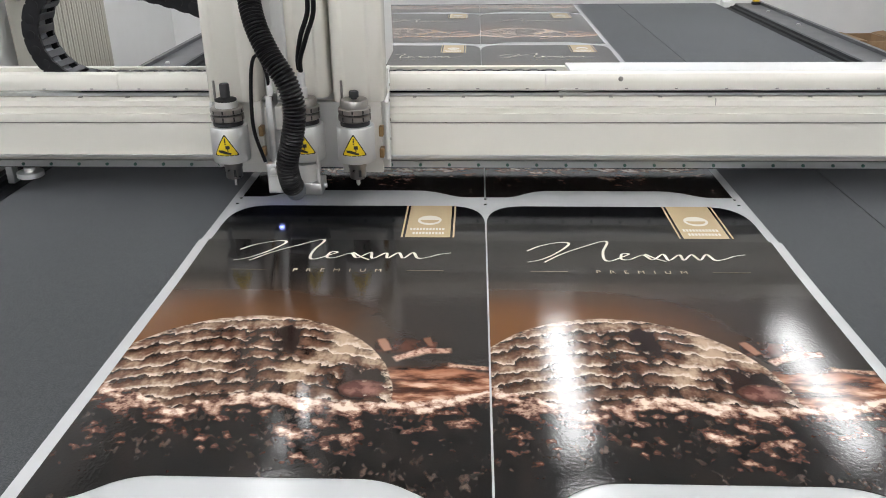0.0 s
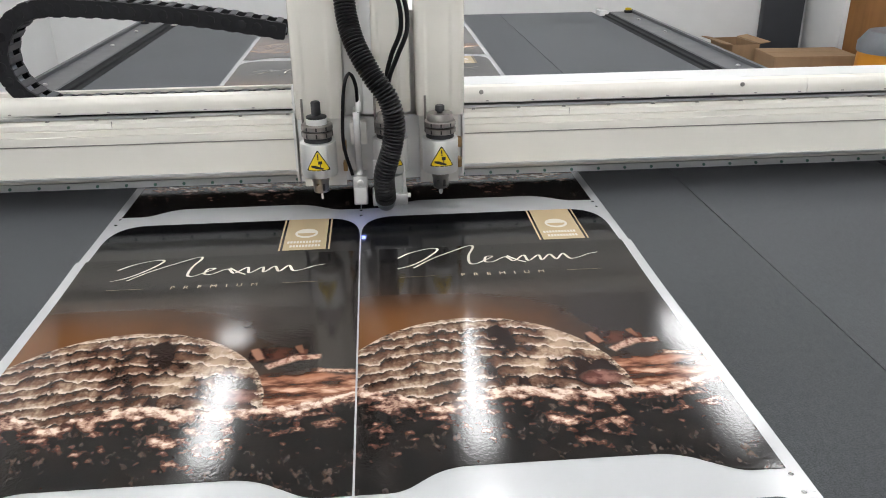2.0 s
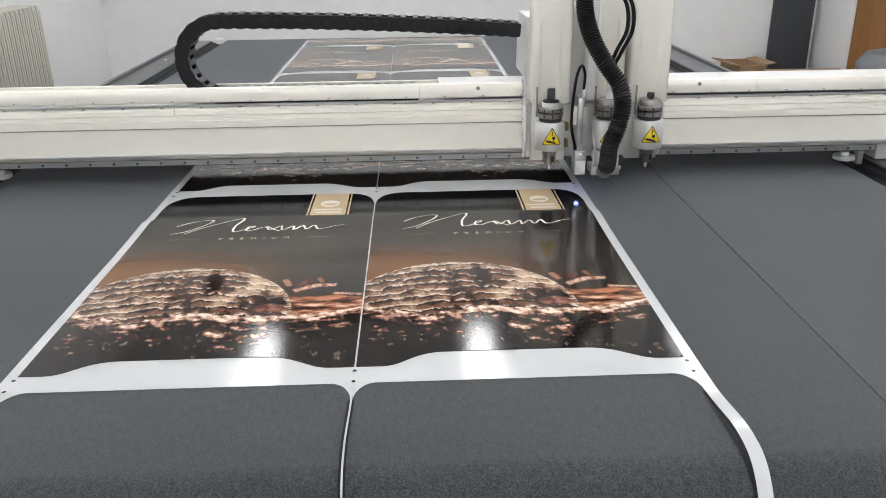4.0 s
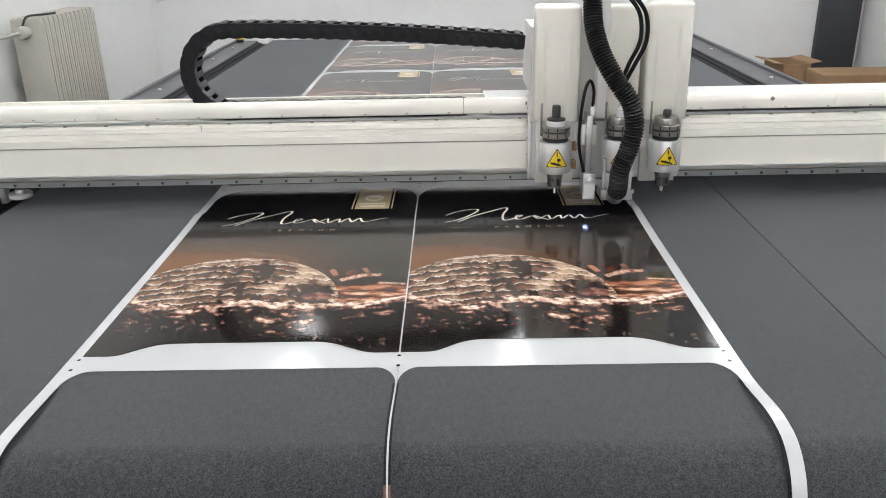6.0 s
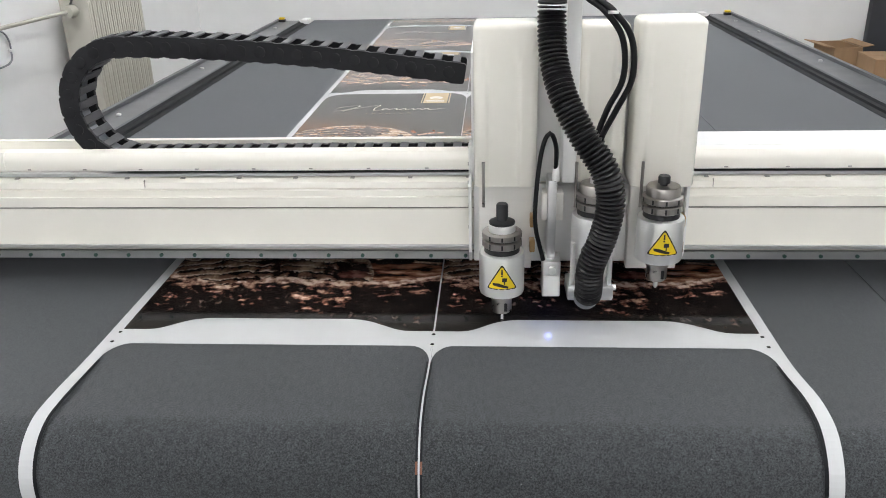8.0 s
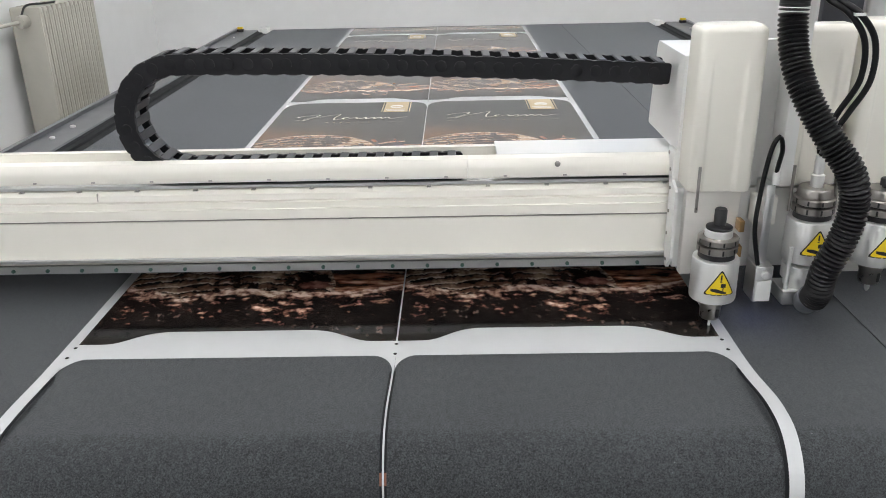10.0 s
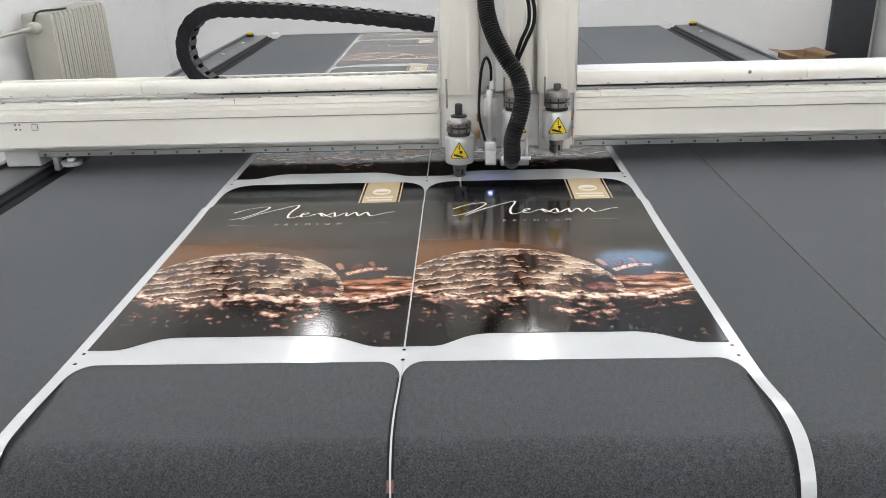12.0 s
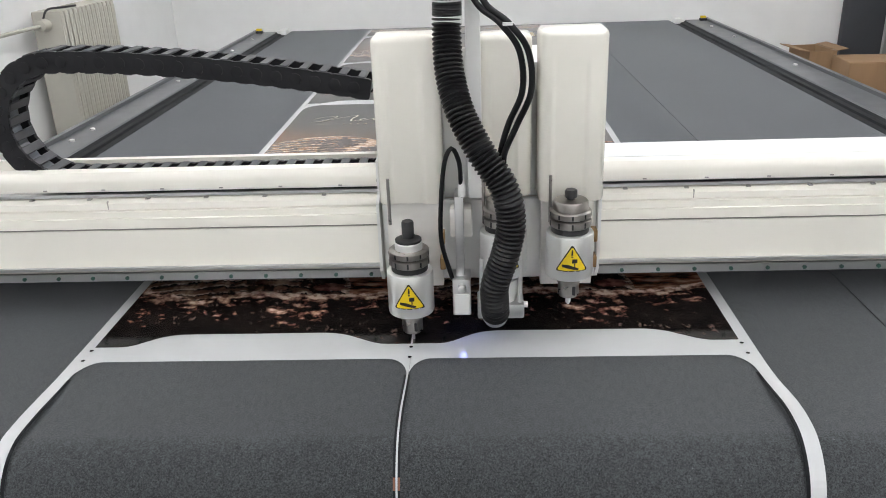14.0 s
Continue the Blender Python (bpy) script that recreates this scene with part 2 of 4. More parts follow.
M = dict(
    felt=felt("dark felt", (0.038, 0.0412, 0.044)),
    felt_light=felt("grey felt", (0.050, 0.0535, 0.0565)),
    white_film=film_mat("white vinyl film", (0.555, 0.567, 0.578), 0.14),
    art=print_art(),
    ink=film_mat("black ink", (0.012, 0.012, 0.013), 0.12),
    pale_gold=film_mat("pale gold ink", (0.52, 0.45, 0.33), 0.14),
    gold=film_mat("gold ink", (0.56, 0.44, 0.27), 0.14),
    cream=film_mat("cream ink", (0.80, 0.76, 0.66), 0.14),
    copper=film_mat("brown ink", (0.20, 0.095, 0.065), 0.2),
    enamel=plain("ivory powder coat", (0.84, 0.815, 0.745), 0.34, scale=18, vary=0.015, relief=0.01, grain=900),
    cover=plain("white moulded plastic", (0.86, 0.835, 0.76), 0.24, scale=10, vary=0.025, relief=0.03, grain=700),
    box_white=plain("white sheet metal", (0.77, 0.77, 0.755), 0.35, scale=12, vary=0.03, relief=0.04),
    alu=plain("brushed aluminium", (0.66, 0.66, 0.66), 0.34, 1.0, 60, 0.08, 0.1, 500, (0.06, 1, 1)),
    satin=plain("turned aluminium", (0.86, 0.86, 0.85), 0.42, 0.85, 60, 0.06, 0.08, 500, (1, 1, 0.05)),
    steel=plain("machined steel", (0.36, 0.34, 0.32), 0.30, 1.0, 80, 0.18, 0.1, 600),
    plate=plain("brushed light metal plate", (0.80, 0.78, 0.74), 0.36, 0.35, 60, 0.06, 0.06, 500, (0.06, 1, 1)),
    brass=plain("brown brass", (0.42, 0.27, 0.13), 0.35, 0.8, 60, 0.15),
    rail=plain("grey painted steel rail", (0.12, 0.124, 0.132), 0.33, 0.2, 12, 0.06, 0.04),
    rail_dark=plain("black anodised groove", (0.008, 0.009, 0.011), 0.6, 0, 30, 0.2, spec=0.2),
    bolt=plain("green locked bolt", (0.03, 0.09, 0.07), 0.4, 0, 60, 0.2),
    strip_alu=plain("dull aluminium strip", (0.42, 0.42, 0.42), 0.45, 0.9, 60, 0.1, 0.1, 500, (0.06, 1, 1)),
    black=plain("black plastic", (0.016, 0.016, 0.018), 0.40, 0, 60, 0.25, 0.2),
    rubber=plain("black rubber hose", (0.006, 0.006, 0.007), 0.34, 0, 80, 0.3, 0.1, spec=0.3),
    chain=plain("black nylon chain", (0.008, 0.008, 0.010), 0.5, 0, 70, 0.3, 0.15, spec=0.3),
    chain_bar=plain("grey nylon crossbar", (0.055, 0.056, 0.062), 0.5, 0, 70, 0.2, 0.15),
    yellow=plain("yellow sticker", (0.86, 0.62, 0.02), 0.35, 0, 40, 0.05),
    wall=plain("white wall paint", (0.85, 0.855, 0.85), 0.8, 0, 8, 0.03, 0.15, 160),
    ceil=plain("white ceiling paint", (0.78, 0.78, 0.77), 0.9, 0, 8, 0.03, 0.1),
    floor=plain("grey floor paint", (0.30, 0.30, 0.30), 0.5, 0, 6, 0.12),
    pillar=plain("dark grey paint", (0.050, 0.054, 0.064), 0.6, 0, 10, 0.1),
    radiator=plain("cream radiator enamel", (0.47, 0.455, 0.40), 0.4, 0, 14, 0.06),
    card=plain("corrugated cardboard", (0.36, 0.23, 0.13), 0.8, 0, 24, 0.12, 0.2, 300, (1, 1, 0.1)),
    wood=plain("brown wood veneer", (0.33, 0.155, 0.05), 0.45, 0, 24, 0.25, 0.1, 200, (1, 1, 0.06)),
    orange=plain("orange plastic", (0.80, 0.33, 0.03), 0.4, 0, 30, 0.05),
    grey_plastic=plain("grey plastic", (0.20, 0.21, 0.23), 0.45, 0, 30, 0.08),
    lamp=glow("lamp diffuser", (0.975, 0.975, 0.985), LAMP_POWER),
    blue=glow("blue pointer light", (0.25, 0.32, 1.0), 26.0),
    daylight=glow("daylight outside", (0.42, 0.66, 1.0), 6.0),
)


# ---- mesh helpers ----
def part(name, bm, material, parent=None, label="", smooth=40):
    """One mesh object, under a thing or a part."""
    bmesh.ops.recalc_face_normals(bm, faces=bm.faces)
    me = bpy.data.meshes.new(name)
    bm.to_mesh(me)
    bm.free()
    me.materials.append(M[material])
    if smooth:
        me.shade_smooth()
        me.set_sharp_from_angle(angle=radians(smooth))
    ob = new(name, me)
    if parent is not None:
        ob.parent = parent
    return tagged(ob, label)


def thing(name, label, category, at=(0, 0, 0), group="", kind=""):
    ob = new(name)
    ob.empty_display_size = 0.05
    ob.location = at
    return tagged(ob, label, category, group, kind)


def box(x0, x1, y0, y1, z0, z1, bevel=0.0, seg=2, bm=None):
    own = bmesh.new()
    bmesh.ops.create_cube(own, size=1)
    for p in own.verts:
        p.co = ((x0 + x1) / 2 + p.co.x * (x1 - x0), (y0 + y1) / 2 + p.co.y * (y1 - y0), (z0 + z1) / 2 + p.co.z * (z1 - z0))
    if bevel:
        bmesh.ops.bevel(own, geom=own.edges[:], offset=bevel, segments=seg, profile=0.5, affect="EDGES")
    return merge(bm, own)


def merge(bm, own):
    if bm is None:
        return own
    me = bpy.data.meshes.new("join")
    own.to_mesh(me)
    own.free()
    bm.from_mesh(me)
    bpy.data.meshes.remove(me)
    return bm


def lathe(profile, cx=0.0, cy=0.0, seg=36, bm=None):
    """Turns (radius, z) round a standing axis; closed at both ends."""
    own = bmesh.new()
    rings = []
    for r, z in profile:
        rings.append([own.verts.new((cx + r * math.cos(2 * math.pi * i / seg), cy + r * math.sin(2 * math.pi * i / seg), z)) for i in range(seg)])
    for a, b in zip(rings, rings[1:]):
        for i in range(seg):
            own.faces.new((a[i], a[(i + 1) % seg], b[(i + 1) % seg], b[i]))
    own.faces.new(rings[0][::-1])
    own.faces.new(rings[-1])
    return merge(bm, own)


def bar_x(profile, x0, x1, bm=None):
    """A (y, z) outline drawn out along x."""
    own = bmesh.new()
    a = [own.verts.new((x0, y, z)) for y, z in profile]
    b = [own.verts.new((x1, y, z)) for y, z in profile]
    n = len(profile)
    for i in range(n):
        own.faces.new((a[i], a[(i + 1) % n], b[(i + 1) % n], b[i]))
    own.faces.new(a)
    own.faces.new(b)
    return merge(bm, own)


def bar_y(profile, y0, y1, bm=None):
    """An (x, z) outline drawn out along y."""
    own = bmesh.new()
    a = [own.verts.new((x, y0, z)) for x, z in profile]
    b = [own.verts.new((x, y1, z)) for x, z in profile]
    n = len(profile)
    for i in range(n):
        own.faces.new((a[i], a[(i + 1) % n], b[(i + 1) % n], b[i]))
    own.faces.new(a)
    own.faces.new(b)
    return merge(bm, own)


def slab(outline, z0, z1, bm=None):
    """An (x, y) outline raised from z0 to z1."""
    own = bmesh.new()
    a = [own.verts.new((x, y, z0)) for x, y in outline]
    b = [own.verts.new((x, y, z1)) for x, y in outline]
    n = len(outline)
    for i in range(n):
        own.faces.new((a[i], a[(i + 1) % n], b[(i + 1) % n], b[i]))
    own.faces.new(a)
    own.faces.new(b)
    return merge(bm, own)


def curve_points(points, step):
    """A smooth line through the points (Catmull-Rom), cut in even steps."""
    p = [Vector(q) for q in points]
    p = [2 * p[0] - p[1]] + p + [2 * p[-1] - p[-2]]
    fine = []
    for i in range(1, len(p) - 2):
        for k in range(24):
            s = k / 24
            fine.append(0.5 * (2 * p[i] + (p[i + 1] - p[i - 1]) * s + (2 * p[i - 1] - 5 * p[i] + 4 * p[i + 1] - p[i + 2]) * s * s
                               + (3 * p[i] - p[i - 1] - 3 * p[i + 1] + p[i + 2]) * s ** 3))
    fine.append(p[-2])
    out, rest = [fine[0]], 0.0
    for a, b in zip(fine, fine[1:]):
        d = (b - a).length
        pos = step - rest
        while pos <= d and d > 0:
            out.append(a.lerp(b, pos / d))
            pos += step
        rest = (rest + d) % step
    return out


def tube(points, radius, step=0.004, seg=12, bm=None):
    """A pipe along a smooth line. radius: metres, or a function of the way along."""
    line = curve_points(points, step)
    own = bmesh.new()
    rings, side = [], Vector((0, 1, 0))
    for i, p in enumerate(line):
        d = (line[min(i + 1, len(line) - 1)] - line[max(i - 1, 0)]).normalized()
        side = (side - d * side.dot(d)).normalized()
        up = d.cross(side)
        r = radius(i * step) if callable(radius) else radius
        rings.append([own.verts.new(p + r * (side * math.cos(2 * math.pi * k / seg) + up * math.sin(2 * math.pi * k / seg))) for k in range(seg)])
    for a, b in zip(rings, rings[1:]):
        for k in range(seg):
            own.faces.new((a[k], a[(k + 1) % seg], b[(k + 1) % seg], b[k]))
    own.faces.new(rings[0])
    own.faces.new(rings[-1])
    return merge(bm, own)


def turned(bm, m):
    bmesh.ops.transform(bm, matrix=m, verts=bm.verts[:])
    return bm


# ---- room ----
def room():
    t = 0.2
    part_ = lambda n, bm, mat, label: tagged(part(n, bm, mat), label, n.split("_")[0], kind="structure")
    part_("floor", box(LEFT - t, RIGHT + t, FRONT - t, BACK + t, -0.15, 0), "floor", "grey painted concrete workshop floor")
    part_("ceiling", box(LEFT - t, RIGHT + t, FRONT - t, BACK + t, CEIL, CEIL + 0.15), "ceil", "plain white painted ceiling")
    part_("wall_left", box(LEFT - t, LEFT, FRONT, BACK, 0, CEIL), "wall", "white painted wall behind the radiator")
    part_("wall_right", box(RIGHT, RIGHT + t, FRONT, BACK, 0, CEIL), "wall", "white painted side wall")
    part_("wall_front", box(LEFT - t, RIGHT + t, FRONT - t, FRONT, 0, CEIL), "wall", "white painted wall behind the machine")
    wx0, wx1, wz0, wz1 = 1.12, 1.68, 2.46, 2.78
    bm = box(LEFT - t, wx0, BACK, BACK + t, 0, CEIL)
    box(wx1, RIGHT + t, BACK, BACK + t, 0, CEIL, bm=bm)
    box(wx0, wx1, BACK, BACK + t, 0, wz0, bm=bm)
    box(wx0, wx1, BACK, BACK + t, wz1, CEIL, bm=bm)
    part_("wall_back", bm, "wall", "white painted end wall with a small high window")
    win = thing("window_1", "small high window in white frame, open to the sky", "window", kind="structure")
    f = 0.03
    bm = box(wx0, wx1, BACK + 0.06, BACK + 0.11, wz0, wz0 + f)
    box(wx0, wx1, BACK + 0.06, BACK + 0.11, wz1 - f, wz1, bm=bm)
    box(wx0, wx0 + f, BACK + 0.06, BACK + 0.11, wz0 + f, wz1 - f, bm=bm)
    box(wx1 - f, wx1, BACK + 0.06, BACK + 0.11, wz0 + f, wz1 - f, bm=bm)
    part("window_frame", bm, "box_white", win)
    tagged(part("backdrop", box(wx0 - 0.3, wx1 + 0.3, BACK + 0.6, BACK + 0.62, wz0 - 0.4, wz1 + 0.9), "daylight", None, "", 0), "pale blue daylight outside the window", "backdrop", kind="structure")
    part_("pillar", box(2.628, 2.908, 4.68, BACK - 0.004, 0.004, CEIL - 0.004, 0.012), "pillar", "dark grey painted pillar against the end wall")
    # recess beside the pillar, closed by a brown door leaf
    part_("partition", box(2.95, 2.985, 4.28, BACK - 0.004, 0.004, CEIL - 0.004, 0.004), "wall", "short white partition wall end")


def radiator():
    r = thing("radiator", "cream enamelled column radiator on the white wall", "radiator", (-1.80, 2.735, 0.0))
    n, pitch, depth = 13, 0.0475, 0.15
    z0, z1 = 0.16, 1.190
    for i in range(n):
        y = 0.02 + i * pitch
        bm = box(-depth, -0.004, y - 0.018, y + 0.018, z0, z1, 0.012, 2)
        box(-depth + 0.02, 0.0, y - 0.010, y + 0.010, z0 + 0.02, z1 - 0.02, 0.006, 1, bm=bm)
        part("column", bm, "radiator", r)
    for z in (z0 + 0.05, z1 - 0.05):
        bm = lathe([(0.022, 0), (0.022, n * pitch)], seg=16)
        turned(bm, Matrix.Translation((-depth / 2, 0, z)) @ Matrix.Rotation(-math.pi / 2, 4, "X"))
        part("header_pipe", bm, "radiator", r)
    bm = lathe([(0.014, -0.075), (0.026, -0.07), (0.030, -0.03), (0.026, -0.008), (0.015, 0.0)], seg=20)
    turned(bm, Matrix.Translation((-depth / 2, 0.0, z1 - 0.06)) @ Matrix.Rotation(math.pi / 2, 4, "X") @ Matrix.Rotation(math.pi, 4, "X"))
    part("valve", bm, "radiator", r, "white radiator valve")
    part("pipe", tube([(-depth / 2, -0.05, z1 - 0.06), (-0.085, -0.35, z1 - 0.06), (-0.10, -1.4, z1 - 0.065)], 0.009, 0.02), "radiator", r)
    part("cable", tube([(-depth / 2, -0.03, z1 - 0.03), (-0.06, 0.0, z1 + 0.008), (-0.03, 0.10, z1 + 0.008), (-0.02, 0.2, z1 + 0.006)], 0.005), "black", r, "thin black cable")
    part("bracket", box(-0.196, -0.14, 0.4, 0.44, 0.3, 0.34), "radiator", r)


def wall_socket():
    s = thing("wall_socket", "small white surface-mounted wall socket", "socket", (-1.93, BACK, 1.10))
    part("housing", box(-0.02, 0.02, -0.03, 0, 0, 0.07, 0.006), "box_white", s)


def wall_cable():
    c = thing("wall_cable", "thin grey cable looping down the white wall", "cable", (LEFT, 2.38, 1.01))
    part("cable", tube([(0.006, -0.22, 0.10), (0.007, -0.08, 0.085), (0.008, -0.04, 0.05), (0.008, -0.035, 0.0), (0.007, -0.06, -0.05), (0.006, -0.22, -0.062)], 0.004, 0.01, 8), "grey_plastic", c)
    part("clip", box(0.0, 0.014, -0.045, -0.030, -0.006, 0.006, 0.002, 1), "box_white", c, "small white clip")


def carton(x, y, w, d, h, turn, flaps):
    c = thing("cardboard_box", "open brown cardboard box on the floor" if flaps else "closed brown cardboard box on the floor", "box", (x, y, 0))
    c.rotation_euler.z = radians(turn)
    t = 0.006
    part("bottom", box(-w / 2, w / 2, -d / 2, d / 2, 0, t), "card", c)
    for y in (-d / 2, d / 2 - t):
        part("side_panel", box(-w / 2, w / 2, y, y + t, t, h, 0.0015, 1), "card", c)
    for x in (-w / 2, w / 2 - t):
        part("side_panel", box(x, x + t, -d / 2 + t, d / 2 - t, t, h, 0.0015, 1), "card", c)
    if not flaps:
        for y0, y1 in ((-d / 2, -0.001), (0.001, d / 2)):
            part("lid_flap", box(-w / 2, w / 2, y0, y1, h, h + t, 0.002, 1), "card", c)
    if flaps:
        for sx in (-1, 1):
            bm = box(0, 0.07, -d / 2, d / 2, 0, 0.005)
            turned(bm, Matrix.Translation((sx * w / 2, 0, h)) @ Matrix.Rotation(0 if sx > 0 else math.pi, 4, "Z") @ Matrix.Rotation(radians(-8), 4, "Y"))
            part("flap", bm, "card", c)


def cabinet():
    c = thing("wooden_cabinet", "tall brown wood-veneer cabinet by the white partition", "cabinet", (2.988, 4.30, 0))
    part("body", box(0, 0.9, 0.03, 0.44, 0, 2.1, 0.004), "wood", c)
    for k in (0, 1):
        d = part("door", box(0.006 + 0.447 * k, 0.447 + 0.447 * k, 0.0, 0.026, 0.06, 2.09, 0.003), "wood", c)
        part("handle", box(0.40 + 0.08 * k, 0.412 + 0.08 * k, -0.03, 0.0, 1.0, 1.14, 0.004), "steel", d, "steel handle")


def vacuum():
    v = thing("workshop_vacuum", "orange workshop vacuum with grey lid on the floor", "vacuum cleaner", (2.89, 3.60, 0))
    part("tank", lathe([(0.17, 0.0), (0.18, 0.02), (0.19, 0.66), (0.185, 0.72)]), "orange", v)
    part("lid", lathe([(0.195, 0.721), (0.195, 0.77), (0.15, 0.83), (0.05, 0.85)]), "grey_plastic", v, "grey lid")


def ceiling_lamps():
    first = None
    # only the 3.53 row shows in the print; the other rows are added fill
    for y in (3.53, 1.85, 0.25, -1.35, -2.95, -4.55, -6.15):
        for x in (-0.98, 0.53, 2.03):
            if first is None:
                first = thing("ceiling_lamp", "long white strip lamp lit on the ceiling, nearer rows added as fill", "lamp", (x, y, CEIL), "strip lamps on the ceiling")
                part("housing", box(-0.13, 0.13, -0.71, 0.71, -0.035, 0, 0.006), "box_white", first)
                part("diffuser", box(-0.08, 0.08, -0.68, 0.68, -0.05, -0.036, 0.004), "lamp", first, "glowing white diffuser")
            else:
                copy_thing(first, pose(x, y, CEIL))


# ---- machine bed ----
def on_bed(x, s, lift=0.0):
    """A place on the bed: s runs along it and over the rounded front end."""
    if s >= NOSE_Y:
        return Vector((x, s, TABLE + lift))
    a = (NOSE_Y - s) / NOSE_R
    c = TABLE - NOSE_R
    if a < math.pi:
        return Vector((x, NOSE_Y - (NOSE_R + lift) * math.sin(a), c + (NOSE_R + lift) * math.cos(a)))
    return Vector((x, NOSE_Y + (a - math.pi) * NOSE_R, c - NOSE_R - lift))


def stretch_steps(s0, s1):
    """Stations from s0 to s1, close together over the front end."""
    flat = [s1]
    while flat[-1] - 0.25 > max(s0, NOSE_Y):
        flat.append(flat[-1] - 0.25)
    if s1 <= NOSE_Y:
        return [s1 + (s0 - s1) * i / 6 for i in range(7)]
    if s0 >= NOSE_Y:
        return flat + [s0]
    flat.append(NOSE_Y)
    n = max(2, int((NOSE_Y - s0) / 0.008))
    return flat + [NOSE_Y - (NOSE_Y - s0) * (i + 1) / n for i in range(n)]


def rise(s):
    """How far the freed, stiff film stands off the belt before the rounded end."""
    return 0.013 * math.exp(-((s + 0.165) / 0.075) ** 2)


def swell(y):
    """The sheet bulges a little up to a crease across it, and drops behind it."""
    if y < 0.50 or y > 0.749:
        return 0.0
    return 0.0048 * ((min(y, 0.744) - 0.50) / 0.244) ** 2 * (1 if y <= 0.744 else (0.749 - y) / 0.005)


SWELL_STEPS = [0.50 + 0.244 * i / 14 for i in range(15)] + [0.749]


def ribbon(x0, x1, s0, s1, lift, thick=0.0, bm=None, loose=None, creased=False):
    own = bmesh.new()
    rows = []
    stations = stretch_steps(s0, s1)
    if loose and s1 > NOSE_Y:
        stations = [s1 + (NOSE_Y - s1) * i / 16 for i in range(16)] + [q for q in stations if q <= NOSE_Y]
    if creased:
        stations = sorted(set(stations) | set(SWELL_STEPS), reverse=True)
    for s in stations:
        k, dx = loose or (0.0, 0.0)
        up, dx = lift + k * rise(s) + (swell(s) if creased else 0.0), dx * rise(s) / 0.013
        row = [own.verts.new(on_bed(x + dx, s, up)) for x in (x0, x1)]
        if thick:
            row += [own.verts.new(on_bed(x + dx, s, up - thick)) for x in (x1, x0)]
        rows.append(row)
    n = len(rows[0])
    for a, b in zip(rows, rows[1:]):
        for i in range(n if n > 2 else 1):
            own.faces.new((a[i], a[(i + 1) % n], b[(i + 1) % n], b[i]))
    if n > 2:
        own.faces.new(rows[0])
        own.faces.new(rows[-1])
    return merge(bm, own)


BELT_L, BELT_R, BELT_SEAM, BELT_END = -1.035, 1.316, 0.765, 4.12


def cutting_table():
    t = thing("cutting_table", "long flatbed cutting table with grey steel side rails", "machine")
    part("bed_frame", box(BELT_L + 0.01, BELT_R - 0.01, NOSE_Y + 0.02, BELT_END - 0.02, 0.62, TABLE - 0.016, 0.004), "box_white", t)
    for sx, edge in ((-1, BELT_L), (1, BELT_R)):
        g = lambda a, z: (edge + sx * a, z)
        prof = [g(0.058, 0.62), g(0.058, 0.914), g(0.062, 0.919), g(0.172, 0.919), g(0.172, 0.932), g(0.190, 0.932), g(0.196, 0.925), g(0.196, 0.62)]
        rail = part("side_rail", bar_y(prof, NOSE_Y + 0.05, 3.96), "rail", t, "grey painted steel side rail", 20)
        groove = [g(0.006, 0.62), g(0.006, 0.898), g(0.030, 0.899), g(0.034, 0.906), g(0.050, 0.908), g(0.0575, 0.915), g(0.0575, 0.62)]
        part("rail_groove", bar_y(groove, NOSE_Y + 0.05, 3.95), "rail_dark", rail, "black stepped groove", 20)
        for y in (0.2, 0.34, 1.35, 1.5, 2.35, 3.2, 3.62):
            part("screw", lathe([(0.009, 0.9192), (0.009, 0.924), (0.006, 0.926)], edge + sx * 0.125, y, 10), "satin", rail)
        peg = part("end_stop", box(*sorted((edge + sx * 0.13, edge + sx * 0.17)), 3.885, 3.915, 0.9195, 0.934, 0.003), "black", t, "black end stop with yellow cap")
        part("cap", box(*sorted((edge + sx * 0.134, edge + sx * 0.166)), 3.888, 3.912, 0.9345, 0.947, 0.003), "yellow", peg, "yellow cap")
        part("end_plate", box(*sorted((edge + sx * 0.004, edge + sx * 0.05)), 3.965, 4.05, 0.80, 0.925, 0.004), "box_white", t)
    for x in (-0.95, 1.2):
        for y in (0.1, 2.0, 3.8):
            part("leg", box(x - 0.05, x + 0.05, y - 0.05, y + 0.05, 0.0, 0.62, 0.006), "box_white", t)
    b = thing("conveyor_belt", "dark grey felt conveyor belt stretched over the table", "belt")
    end = NOSE_Y - NOSE_R * math.pi - 0.3
    part("belt_strip", ribbon(BELT_L, BELT_SEAM - 0.0012, end, BELT_END, 0.0, 0.006), "felt", b, "dark grey felt strip", 30)
    part("belt_strip", ribbon(BELT_SEAM + 0.0012, BELT_R, end, BELT_END, 0.0, 0.006), "felt_light", b, "lighter grey felt strip", 30)
    part("belt_joint", ribbon(BELT_SEAM + 0.004, BELT_R - 0.004, 3.735, 3.739, 0.0006), "black", b, "thin dark cross joint", 0)
    part("belt_backing", ribbon(BELT_SEAM - 0.02, BELT_SEAM + 0.02, end, BELT_END - 0.01, -0.0065, 0.002), "black", b, "black backing")


# ---- printed sheet ----
HALF, EDGE = 0.52, 0.5375
JOINTS = [0.0, 0.945, 1.87, 2.795, 3.72]


